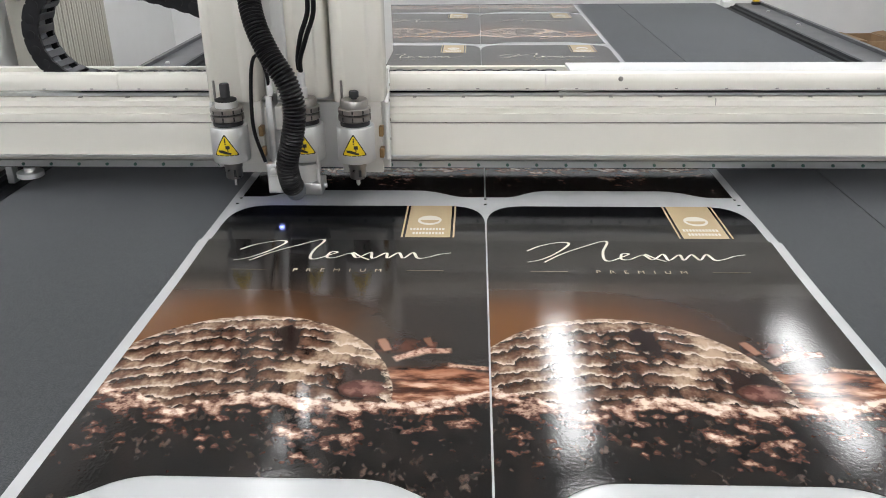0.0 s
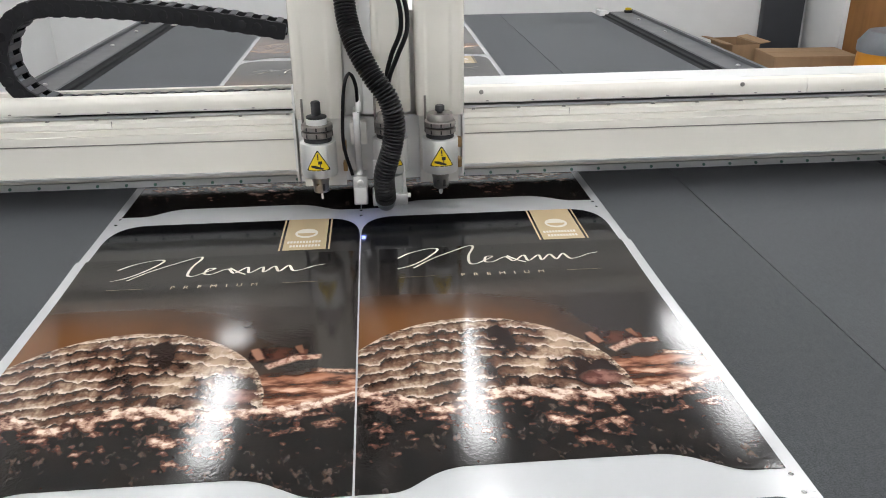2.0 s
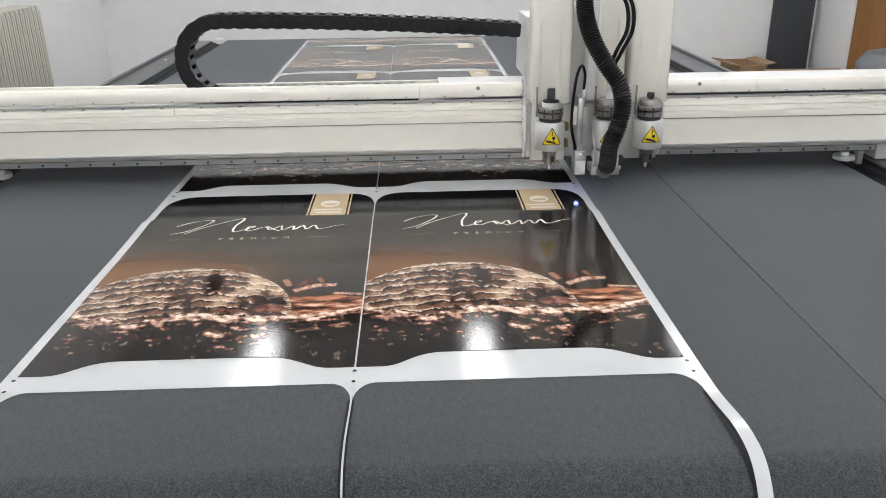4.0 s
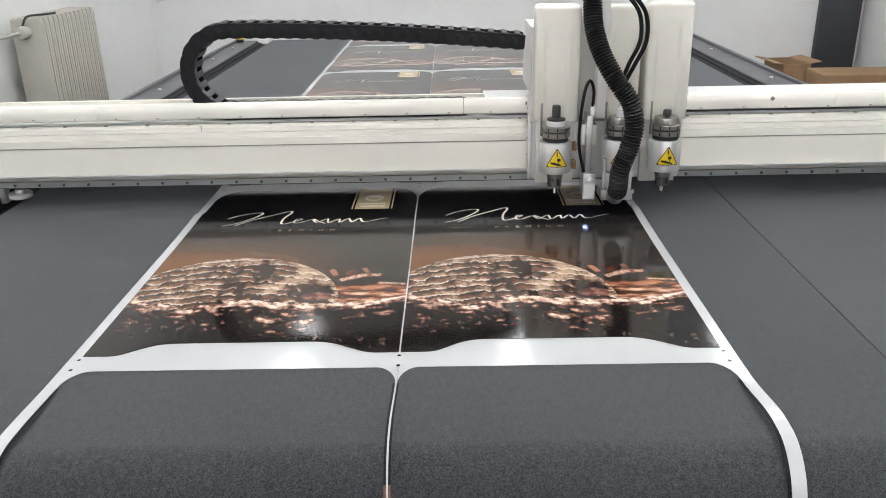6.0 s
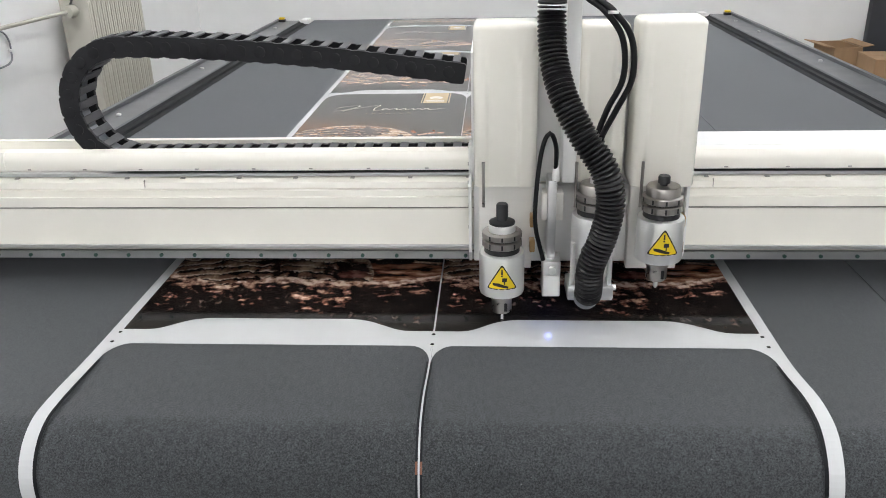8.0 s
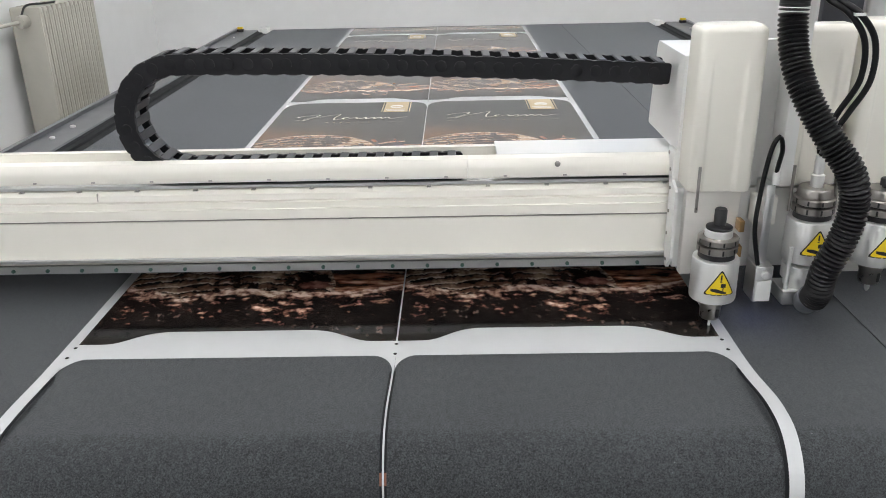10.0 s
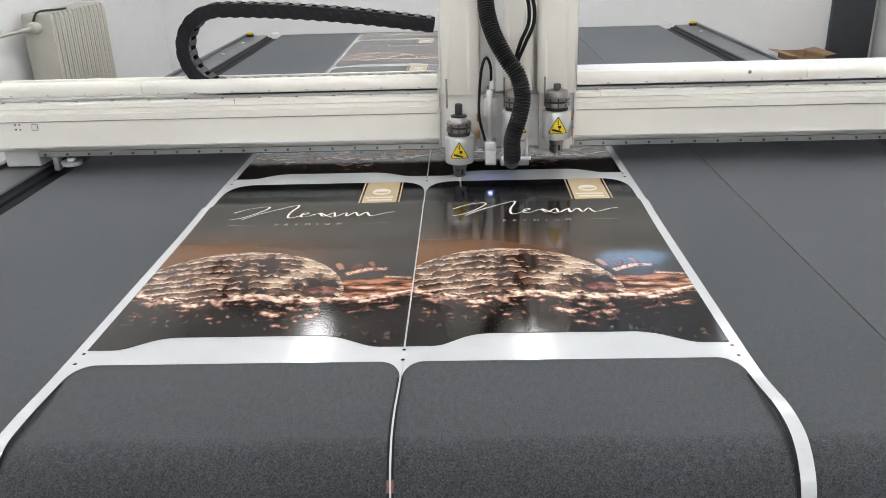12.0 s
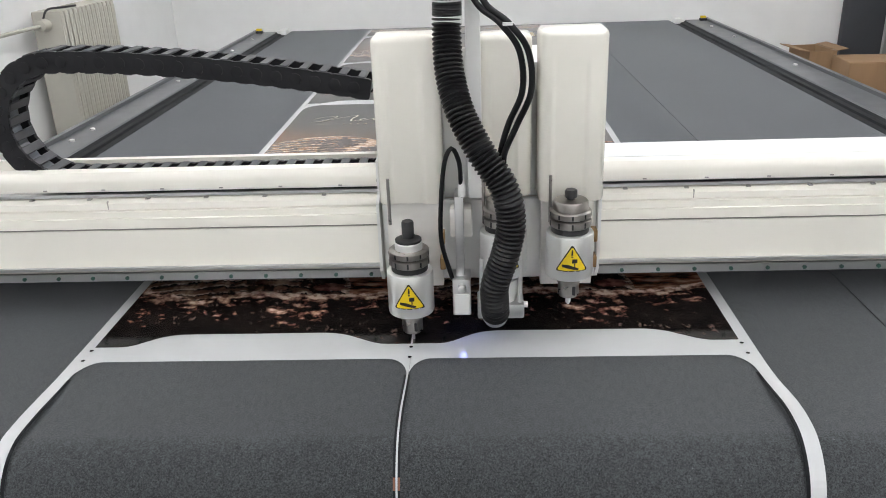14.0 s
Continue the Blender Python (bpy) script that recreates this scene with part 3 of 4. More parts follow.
def rounded(points, radii, n=7):
    """A closed outline with rounded corners."""
    out, k = [], len(points)
    for i in range(k):
        p, r = Vector(points[i]), radii[i]
        a, b = (Vector(points[i - 1]) - p), (Vector(points[(i + 1) % k]) - p)
        if r == 0:
            out.append(tuple(p))
            continue
        ra, rb = r if isinstance(r, tuple) else (r, r)
        a0, b0 = p + a.normalized() * min(ra, a.length * 0.49), p + b.normalized() * min(rb, b.length * 0.49)
        for j in range(n + 1):
            s = j / n
            out.append(tuple((1 - s) ** 2 * a0 + 2 * s * (1 - s) * p + s * s * b0))
    return out


def panel_outline(height):
    """One printed panel: notched lower edge, rounded upper corners."""
    low, tab = 0.043, 0.084
    pts = [(0.0014, low), (0.057, low), (0.112, tab), (0.398, tab), (0.466, low), (0.5186, low), (0.5186, height), (0.0014, height)]
    return rounded(pts, [0, 0.018, 0.03, 0.03, 0.018, 0.0, (0.10, 0.075) if height > 0.9 else 0, (0.075, 0.10) if height > 0.9 else 0])


def lettering(text, size, material, parent, x, y, z, stretch):
    cu = bpy.data.curves.new("lettering", "FONT")
    cu.body, cu.size, cu.align_x, cu.space_character = text, size, "CENTER", stretch
    tmp = bpy.data.objects.new("tmp", cu)
    scene.collection.objects.link(tmp)
    bpy.context.view_layer.update()
    me = bpy.data.meshes.new_from_object(tmp.evaluated_get(bpy.context.evaluated_depsgraph_get()))
    bpy.data.objects.remove(tmp)
    me.materials.clear()
    me.materials.append(M[material])
    ob = new("lettering", me)
    ob.parent, ob.location = parent, (x, y, z)
    return tagged(ob, "cream printed capital letters")


def brush(points, width, z):
    """A flat pen stroke of changing width."""
    line = curve_points([(x, y, 0) for x, y in points], 0.002)
    bm = bmesh.new()
    rows = []
    for i, p in enumerate(line):
        d = (line[min(i + 1, len(line) - 1)] - line[max(i - 1, 0)]).normalized()
        n = Vector((-d.y, d.x, 0))
        w = width * (0.35 + 0.65 * abs(d.dot(Vector((0.35, -0.94, 0)))))
        rows.append((bm.verts.new((p.x + n.x * w, p.y + n.y * w, z)), bm.verts.new((p.x - n.x * w, p.y - n.y * w, z))))
    for a, b in zip(rows, rows[1:]):
        bm.faces.new((a[0], a[1], b[1], b[0]))
    return bm


def bars(rects, z):
    bm = bmesh.new()
    for x0, x1, y0, y1 in rects:
        bm.faces.new([bm.verts.new(p) for p in ((x0, y0, z), (x1, y0, z), (x1, y1, z), (x0, y1, z))])
    return bm


def disc(cx, cy, rx, ry, z, a0=0, a1=360, n=28):
    bm = bmesh.new()
    vs = [bm.verts.new((cx + rx * math.cos(radians(a0 + (a1 - a0) * i / n)), cy + ry * math.sin(radians(a0 + (a1 - a0) * i / n)), z)) for i in range(n if a1 - a0 == 360 else n + 1)]
    bm.faces.new(vs)
    return bm


def creased_copy(me, y0):
    """The mesh of a flat print, bent over the sheet's crease."""
    bm = bmesh.new()
    bm.from_mesh(me)
    for y in SWELL_STEPS:
        bmesh.ops.bisect_plane(bm, geom=bm.verts[:] + bm.edges[:] + bm.faces[:], plane_co=(0, y - y0, 0), plane_no=(0, 1, 0))
    for p in bm.verts:
        p.co.z += swell(p.co.y + y0)
    out = me.copy()
    bm.to_mesh(out)
    bm.free()
    return out


def printed_sheet():
    sheet = thing("printed_film_sheet", "white vinyl sheet printed with dark dessert panels on felt belt", "printed sheet")
    sides = {-1: (0.5, 0.003), 0: (0.6, -0.001), 1: (0.7, 0.003)}
    film = ribbon(-EDGE, EDGE, 0.0, 4.06, 0.0012, 0.0008, creased=True)
    top, fall = 0.034, 0.052
    # margin left round the removed panels, with rounded corners
    n = 26
    for k in (-1, 1):
        lo, hi = (0.0015, 0.518)
        for j in range(n):
            cells = []
            for q in (j, j + 1):
                u = (q / n) ** 2 * top
                drop = fall * (1 - math.sqrt(max(0, 1 - (1 - u / top) ** 2)))
                cells.append((u, -0.004 - drop))
            (u0, d0), (u1, d1) = cells
            for flip in (0, 1):
                xs = [(hi - u if flip else lo + u) * k for u in (u0, u1)]
                kz, kx = sides[k]
                vs = [film.verts.new(on_bed(x + kx * rise(y) / 0.013 * (y < 0), y, 0.0012 + kz * rise(y) * (y < 0))) for x, y in ((xs[0], 0.0), (xs[1], 0.0), (xs[1], d1), (xs[0], d0))]
                film.faces.new(vs)
        vs = [film.verts.new(on_bed(x * k, y, 0.0012)) for x, y in ((lo + top, 0), (hi - top, 0), (hi - top, -0.004), (lo + top, -0.004))]
        film.faces.new(vs)
    end = NOSE_Y - NOSE_R * math.pi + 0.02
    for x0, x1, k in ((-EDGE, -0.518, -1), (0.518, EDGE, 1), (-0.0013, 0.0013, 0)):
        part("film_margin", ribbon(x0, x1, end, -0.0002, 0.0012, 0.0008, loose=sides[k]), "white_film", sheet, "narrow white film margin", 0)
    part("white_film", film, "white_film", sheet, "glossy white vinyl film with cut-out openings", 0)
    # dark rim left by the print along the cut
    for x0, x1, s1 in ((-0.5178, -0.5125, -0.058), (0.5125, 0.5178, -0.058), (-0.0046, -0.0015, -0.054), (0.0015, 0.0046, -0.054)):
        part("print_rim", ribbon(x0, x1, end, s1, 0.0014, loose=sides[0 if abs(x0) < 0.1 else (1 if x0 > 0 else -1)]), "rail_dark", sheet, "narrow black printed rim", 0)
    for x0, x1 in ((-0.0046, -0.0015), (0.0015, 0.0046)):
        part("print_rim", ribbon(x0, x1, -0.282, -0.266, 0.0018, loose=sides[0]), "copper", sheet, "brown printed rim", 0)
    for jy in JOINTS:
        for x in (-HALF, 0.0, HALF):
            for dy in (0.0, 0.032):
                part("register_mark", disc(x, jy + dy, 0.0032, 0.0032, TABLE + 0.002, n=12), "ink", sheet, "", 0)
    first, z, bent = None, 0.0008, []
    for row, jy in enumerate(JOINTS):
        for x in (-HALF, 0.0):
            if row == len(JOINTS) - 1:
                p = part("printed_panel", slab(panel_outline(0.335), 0, z), "art", sheet, "glossy dark dessert print, cut short", 0)
                p.location = (x, jy, TABLE + 0.0016)
                continue
            if first is not None:
                p = copy_thing(first, pose(x, jy, TABLE + 0.0016))
                if row == 0:
                    bent.append(p)
                continue
            p = first = part("printed_panel", slab(panel_outline(0.934), 0, z), "art", sheet, "glossy dark print of a striped dessert scoop", 0)
            p.location = (x, jy, TABLE + 0.0016)
            part("badge", bars([(0.367, 0.452, 0.768, 0.9335)], z + 0.0005), "gold", p, "gold printed badge", 0)
            part("badge_border", bars([(0.359, 0.3625, 0.768, 0.9335)], z + 0.0005), "gold", p, "thin gold line", 0)
            part("badge_border", bars([(0.4565, 0.460, 0.768, 0.9335)], z + 0.0005), "gold", p, "thin gold line", 0)
            part("emblem", disc(0.4095, 0.853, 0.0235, 0.0245, z + 0.0009), "cream", p, "cream round emblem", 0)
            part("emblem_wave", disc(0.4095, 0.853, 0.0185, 0.016, z + 0.0012, 180, 360), "gold", p, "gold half disc", 0)
            rects = []
            for y0, x0, x1 in ((0.802, 0.374, 0.446), (0.782, 0.380, 0.440)):
                xx = x0
                while xx < x1 - 0.004:
                    rects.append((xx, xx + 0.0042, y0, y0 + 0.011))
                    xx += 0.0062
            part("badge_bars", bars(rects, z + 0.0009), "cream", p, "two rows of small cream bars", 0)
            stroke = brush([(0.072, 0.700), (0.098, 0.722), (0.135, 0.737), (0.150, 0.730), (0.128, 0.697), (0.098, 0.668), (0.070, 0.655)], 0.0028, z + 0.0006)
            merge(stroke, brush([(0.100, 0.655), (0.135, 0.690), (0.180, 0.722), (0.212, 0.742), (0.220, 0.735), (0.208, 0.700), (0.206, 0.668), (0.216, 0.662),
                                 (0.236, 0.676), (0.252, 0.690), (0.240, 0.690), (0.236, 0.670), (0.250, 0.668), (0.276, 0.686), (0.290, 0.668), (0.312, 0.690),
                                 (0.318, 0.666), (0.340, 0.688), (0.344, 0.667), (0.362, 0.689), (0.372, 0.668), (0.388, 0.690), (0.398, 0.668), (0.416, 0.672), (0.436, 0.684), (0.456, 0.690)], 0.0026, z + 0.0008))
            merge(stroke, brush([(0.280, 0.690), (0.296, 0.672), (0.312, 0.660)], 0.0022, z + 0.0010))
            part("script_stroke", stroke, "cream", p, "white sweeping pen flourish", 0)
            part("rule", bars([(0.074, 0.137, 0.6197, 0.6206)], z + 0.0006), "pale_gold", p, "", 0)
            part("rule", bars([(0.382, 0.446, 0.6197, 0.6206)], z + 0.0006), "pale_gold", p, "", 0)
            lettering("PREMIUM", 0.0165, "pale_gold", p, 0.262, 0.6140, z + 0.0006, 2.75)
            bent.append(p)
    made = {}
    for p in bent:
        for ob in (p, *p.children):
            if ob.data not in made:
                made[ob.data] = creased_copy(ob.data, ob.location.y if ob is not p else 0.0)
            ob.data = made[ob.data]


# ---- gantry: local y counts from the tool axis ----
def gantry():
    g = thing("gantry", "ivory powder-coated gantry beam across the cutting table", "machine beam")
    x0, x1 = -1.20, 1.47
    main = [(0.30, 0.975), (0.125, 0.975), (0.116, 0.986), (0.112, 0.990), (0.112, 1.058), (0.1155, 1.0595), (0.112, 1.061), (0.112, 1.0785), (0.1148, 1.0795), (0.1148, 1.0905), (0.1205, 1.0925), (0.1175, 1.0935),
            (0.119, 1.104), (0.126, 1.110), (0.140, 1.112), (0.160, 1.112), (0.160, 1.1145), (0.225, 1.1145), (0.225, 1.152), (0.240, 1.152), (0.242, 1.10), (0.30, 1.08)]
    beam = part("beam", bar_x(main, x0, x1), "enamel", g, "", 25)
    part("lip", bar_x([(0.105, 0.9865), (0.105, 0.991), (0.1115, 0.991), (0.1115, 0.9865)], x0, x1), "alu", beam, "bright lower edge strip", 20)
    part("lower_strip", bar_x([(0.120, 0.960), (0.120, 0.974), (0.29, 0.974), (0.29, 0.960)], x0 + 0.12, x1 - 0.12), "strip_alu", beam, "bare aluminium lower strip", 20)
    # unseen black plate, added so the glossy print mirrors dark below the beam
    part("belly_plate", bar_x([(0.123, 0.9595), (0.123, 0.9575), (0.40, 0.9575), (0.40, 0.974), (0.3005, 0.974), (0.2905, 0.974), (0.2905, 0.9595)], x0 + 0.13, x1 - 0.13), "rail_dark", beam, "dark plate added under the beam to blacken its reflection", 20)
    part("seam_line", box(x0 + 0.01, x1 - 0.01, 0.1112, 0.124, 1.0593, 1.0605), "steel", beam, "thin dark joint", 0)
    part("slide_rail", bar_x([(0.128, 1.1125), (0.128, 1.118), (0.158, 1.118), (0.158, 1.1125)], x0 + 0.02, x1 - 0.02), "alu", beam, "bright slide rail", 20)
    cov = [(0.124, 1.1235), (0.1175, 1.1265), (0.116, 1.142), (0.118, 1.151), (0.1235, 1.158), (0.131, 1.1605), (0.137, 1.161), (0.137, 1.1235)]
    for a, b in ((x0, -0.7605), (-0.7595, 0.1185), (0.1195, 0.9995), (1.0005, x1)):
        part("rail_cover", bar_x(cov, a, b), "enamel", beam, "rounded ivory rail cover", 30)
    part("tray_cover", bar_x([(0.1375, 1.1535), (0.1375, 1.1615), (0.142, 1.1625), (0.238, 1.158), (0.238, 1.1535)], 0.17, x1), "box_white", g, "flat white tray cover", 20)
    x = x0 + 0.14
    while x < x1 - 0.13:
        bm = lathe([(0.0035, 0.0), (0.0035, 0.003), (0.002, 0.0035)], seg=8)
        turned(bm, Matrix.Translation((x, 0.1198, 0.9665)) @ Matrix.Rotation(math.pi / 2, 4, "X"))
        part("bolt", bm, "bolt", beam)
        x += 0.0615
    for x in (-1.122, -1.110):
        for z in (1.040, 1.053):
            part("hole", box(x - 0.002, x + 0.002, 0.1115, 0.1135, z - 0.002, z + 0.002), "black", beam, "", 0)
    for x in (-0.515, 0.465):
        part("ledge_joint", box(x - 0.0005, x + 0.0005, 0.1165, 0.122, 1.0945, 1.1085), "steel", beam, "fine butt joint", 0)
    part("label_plate", box(-1.078, -1.060, 0.1108, 0.1125, 1.037, 1.055, 0.0005, 1), "grey_plastic", beam, "small grey square label")
    part("label_face", box(-1.0765, -1.0615, 0.1102, 0.1106, 1.0385, 1.0535), "box_white", beam, "white label face", 0)
    for x in (0.27, 0.85):
        bm = lathe([(0.005, 0.0), (0.005, 0.002), (0.003, 0.003)], seg=10)
        turned(bm, Matrix.Translation((x, 0.1170, 1.149)) @ Matrix.Rotation(math.pi / 2, 4, "X"))
        part("screw", bm, "steel", beam)
    for k in range(26):
        x = x0 + 0.05 + k * 0.1
        part("rail_screw", box(x, x + 0.007, 0.119, 0.126, 1.1105, 1.1125), "steel", beam, "", 0)
        part("cover_screw", box(x + 0.03, x + 0.036, 0.1158, 0.119, 1.1285, 1.1305), "steel", beam, "", 0)
    for sx, edge in ((-1, BELT_L), (1, BELT_R)):
        b = part("end_carriage", box(*sorted((edge + sx * 0.064, edge + sx * 0.165)), 0.16, 0.42, 0.9215, 0.9735, 0.006), "box_white", g, "white end carriage on the rail")
        part("roller_arm", box(*sorted((edge + sx * 0.012, edge - sx * 0.004)), 0.125, 0.15, 0.918, 0.9735, 0.003), "alu", b, "aluminium roller arm")
        part("roller", lathe([(0.024, 0.930), (0.028, 0.932), (0.028, 0.942), (0.024, 0.944), (0.012, 0.9445), (0.012, 0.952)], edge - sx * 0.035, 0.14, 24), "satin", b, "aluminium guide roller")
    return g


# ---- cutting head: local origin on the first tool's axis, at floor height ----
def sticker(parent, radius, zc):
    """A warning triangle bent round the tool body, facing the front."""
    def patch(name, pts, mat, lift, label=""):
        bm = bmesh.new()
        grow = 1.2 if name == "sticker_sign" else 1.0
        bm.faces.new([bm.verts.new((x * grow, 0, z * grow)) for x, z in pts])
        bmesh.ops.triangulate(bm, faces=bm.faces[:])
        bmesh.ops.subdivide_edges(bm, edges=bm.edges[:], cuts=3, use_grid_fill=True)
        for p in bm.verts:
            a = p.co.x / radius
            p.co = ((radius + lift) * math.sin(a), -(radius + lift) * math.cos(a), zc + p.co.z)
        return part(name, bm, mat, parent, label, 0)
    def tri(s):
        return rounded([(-0.0262 * s, -0.0150 * s - 0.001), (0.0262 * s, -0.0150 * s - 0.001), (0, 0.0300 * s - 0.001)], [0.005 * s] * 3, 3)
    patch("sticker_edge", tri(1.0), "black", 0.0003, "black triangle border")
    patch("sticker", tri(0.88), "yellow", 0.0006, "yellow warning triangle")
    patch("sticker_sign", [(-0.0012, 0.009), (0.0012, 0.009), (0.0008, 0.0165), (-0.0008, 0.0165)], "black", 0.0009)
    patch("sticker_sign", [(-0.0012, 0.0062), (0.0012, 0.0062), (0.0012, 0.0080), (-0.0012, 0.0080)], "black", 0.0009)
    patch("sticker_sign", [(0.0, -0.0015), (0.0065, -0.0015), (0.0065, 0.0040), (0.0, 0.0040)], "black", 0.0009)
    patch("sticker_sign", [(-0.012, -0.0070), (0.0075, -0.0112), (0.0085, -0.0085), (0.0035, -0.0065), (-0.0045, -0.0035), (-0.0125, -0.0035)], "black", 0.0009)
    patch("sticker_sign", [(0.0026, -0.0060), (0.0040, -0.0060), (0.0040, -0.0015), (0.0026, -0.0015)], "black", 0.0009)


def tool(head, x, y, drop, knob, tip):
    t = part("tool", lathe([(0.030, 1.014), (0.0355, 1.016), (0.0365, 1.019), (0.0365, 1.082), (0.0355, 1.0855), (0.033, 1.0865)], seg=48), "satin", head, "turned aluminium tool holder")
    t.location = (x, y, drop)
    part("rubber_ring", lathe([(0.0285, 1.087), (0.0285, 1.0955)], seg=40), "black", t, "black ring")
    for z0, z1, r in ((1.096, 1.1085, 0.0315), (1.1105, 1.1215, 0.0315)):
        part("collar", lathe([(r - 0.002, z0), (r, z0 + 0.0015), (r, z1 - 0.0015), (r - 0.002, z1)], seg=40), "steel", t, "slotted steel collar")
        for k in range(5):
            a = radians(-90 + (k - 2) * 38)
            slot = part("collar_slot", box(-0.0014, 0.0014, -0.0004, 0.0008, z0 + 0.002, z1 - 0.002), "black", t, "", 0)
            slot.matrix_local = Matrix.Translation(((r - 0.0001) * math.cos(a), (r - 0.0001) * math.sin(a), 0)) @ Matrix.Rotation(a + math.pi / 2, 4, "Z")
    part("neck", lathe([(0.027, 1.1087), (0.027, 1.1103)], seg=32), "black", t)
    if knob == "tall":
        part("cap", lathe([(0.0215, 1.1217), (0.0215, 1.132), (0.020, 1.1335)], seg=36), "satin", t, "bright turned cap")
        part("cap_ring", lathe([(0.0205, 1.1337), (0.0205, 1.137), (0.012, 1.1395)], seg=32), "black", t, "black ring")
        part("knob", lathe([(0.0095, 1.1397), (0.0095, 1.164), (0.008, 1.1665)], seg=16), "black", t, "black knurled knob")
    else:
        part("cap", lathe([(0.0265, 1.1217), (0.0265, 1.134), (0.0245, 1.1365)], seg=36), "steel", t, "round steel cap")
        if knob == "short":
            part("knob", lathe([(0.006, 1.1367), (0.006, 1.140), (0.0095, 1.1405), (0.0095, 1.150), (0.008, 1.152)], seg=10), "black", t, "black screw knob")
        else:
            part("plug", lathe([(0.010, 1.1367), (0.010, 1.155), (0.0075, 1.157), (0.0075, 1.185)], seg=20), "satin", t, "metal cable plug")
    if tip:
        part("nose", lathe([(0.014, 0.978), (0.0165, 0.981), (0.0165, 1.0), (0.018, 1.002), (0.018, 1.0135)], seg=28), "steel", t, "steel tool nose")
        part("nose_slot", box(0.004, 0.009, -0.0172, -0.0155, 0.984, 0.999, 0.001, 1), "black", t)
    if tip == "blade":
        part("blade", slab([(-0.0012, -0.0005), (0.003, -0.0005), (0.003, 0.0005), (-0.0012, 0.0005)], 0.9612, 0.9778), "satin", t, "thin steel blade", 0)
    if tip == "wheel":
        part("blade", lathe([(0.0015, 0.962), (0.004, 0.966), (0.004, 0.9775)], seg=12), "satin", t, "short steel tip")
    sticker(t, 0.0365, 1.049)
    return t


def housing(head, x0, x1, y0, y1, z0, z1):
    """A moulded cover: flat front with a shallow recess that runs out below the rounded top."""
    bm = bmesh.new()
    cx, w = (x0 + x1) / 2, (x1 - x0) / 2
    smooth = lambda a, b, x: (lambda s: s * s * (3 - 2 * s))(max(0.0, min(1.0, (x - a) / (b - a))))
    us = [-1 + 2 * k / 48 for k in range(49)]
    levels = [(z0, 0.0015, 1.0), (z0 + 0.002, 0.0, 1.0), (z1 - 0.075, 0.0, 1.0)]
    levels += [(z1 - 0.075 + 0.045 * k / 8, 0.0, 1 - smooth(0, 1, k / 8)) for k in range(1, 9)]
    r = 0.011
    levels += [(z1 - r + r * math.sin(a), r * (1 - math.cos(a)), 0.0) for a in (radians(12 * k) for k in range(0, 8))]
    rings = []
    for z, inset, groove in levels:
        ring = []
        for u in us:
            over = max(0.0, abs(u) * w - (w - 0.011)) / 0.011
            dip = 0.0042 * smooth(-0.66, -0.50, u) * (1 - smooth(0.34, 0.50, u)) * groove
            ring.append(bm.verts.new((cx + u * (w - inset), y0 + dip + inset + 0.011 * (1 - math.sqrt(max(0, 1 - over * over))), z)))
        ring.append(bm.verts.new((x1 - inset, y1 - inset, z)))
        ring.append(bm.verts.new((x0 + inset, y1 - inset, z)))
        rings.append(ring)
    n = len(rings[0])
    for a, b in zip(rings, rings[1:]):
        for i in range(n):
            bm.faces.new((a[i], a[(i + 1) % n], b[(i + 1) % n], b[i]))
    bm.faces.new(rings[0])
    bm.faces.new(rings[-1])
    return part("housing", bm, "cover", head, "white moulded plastic cover", 50)


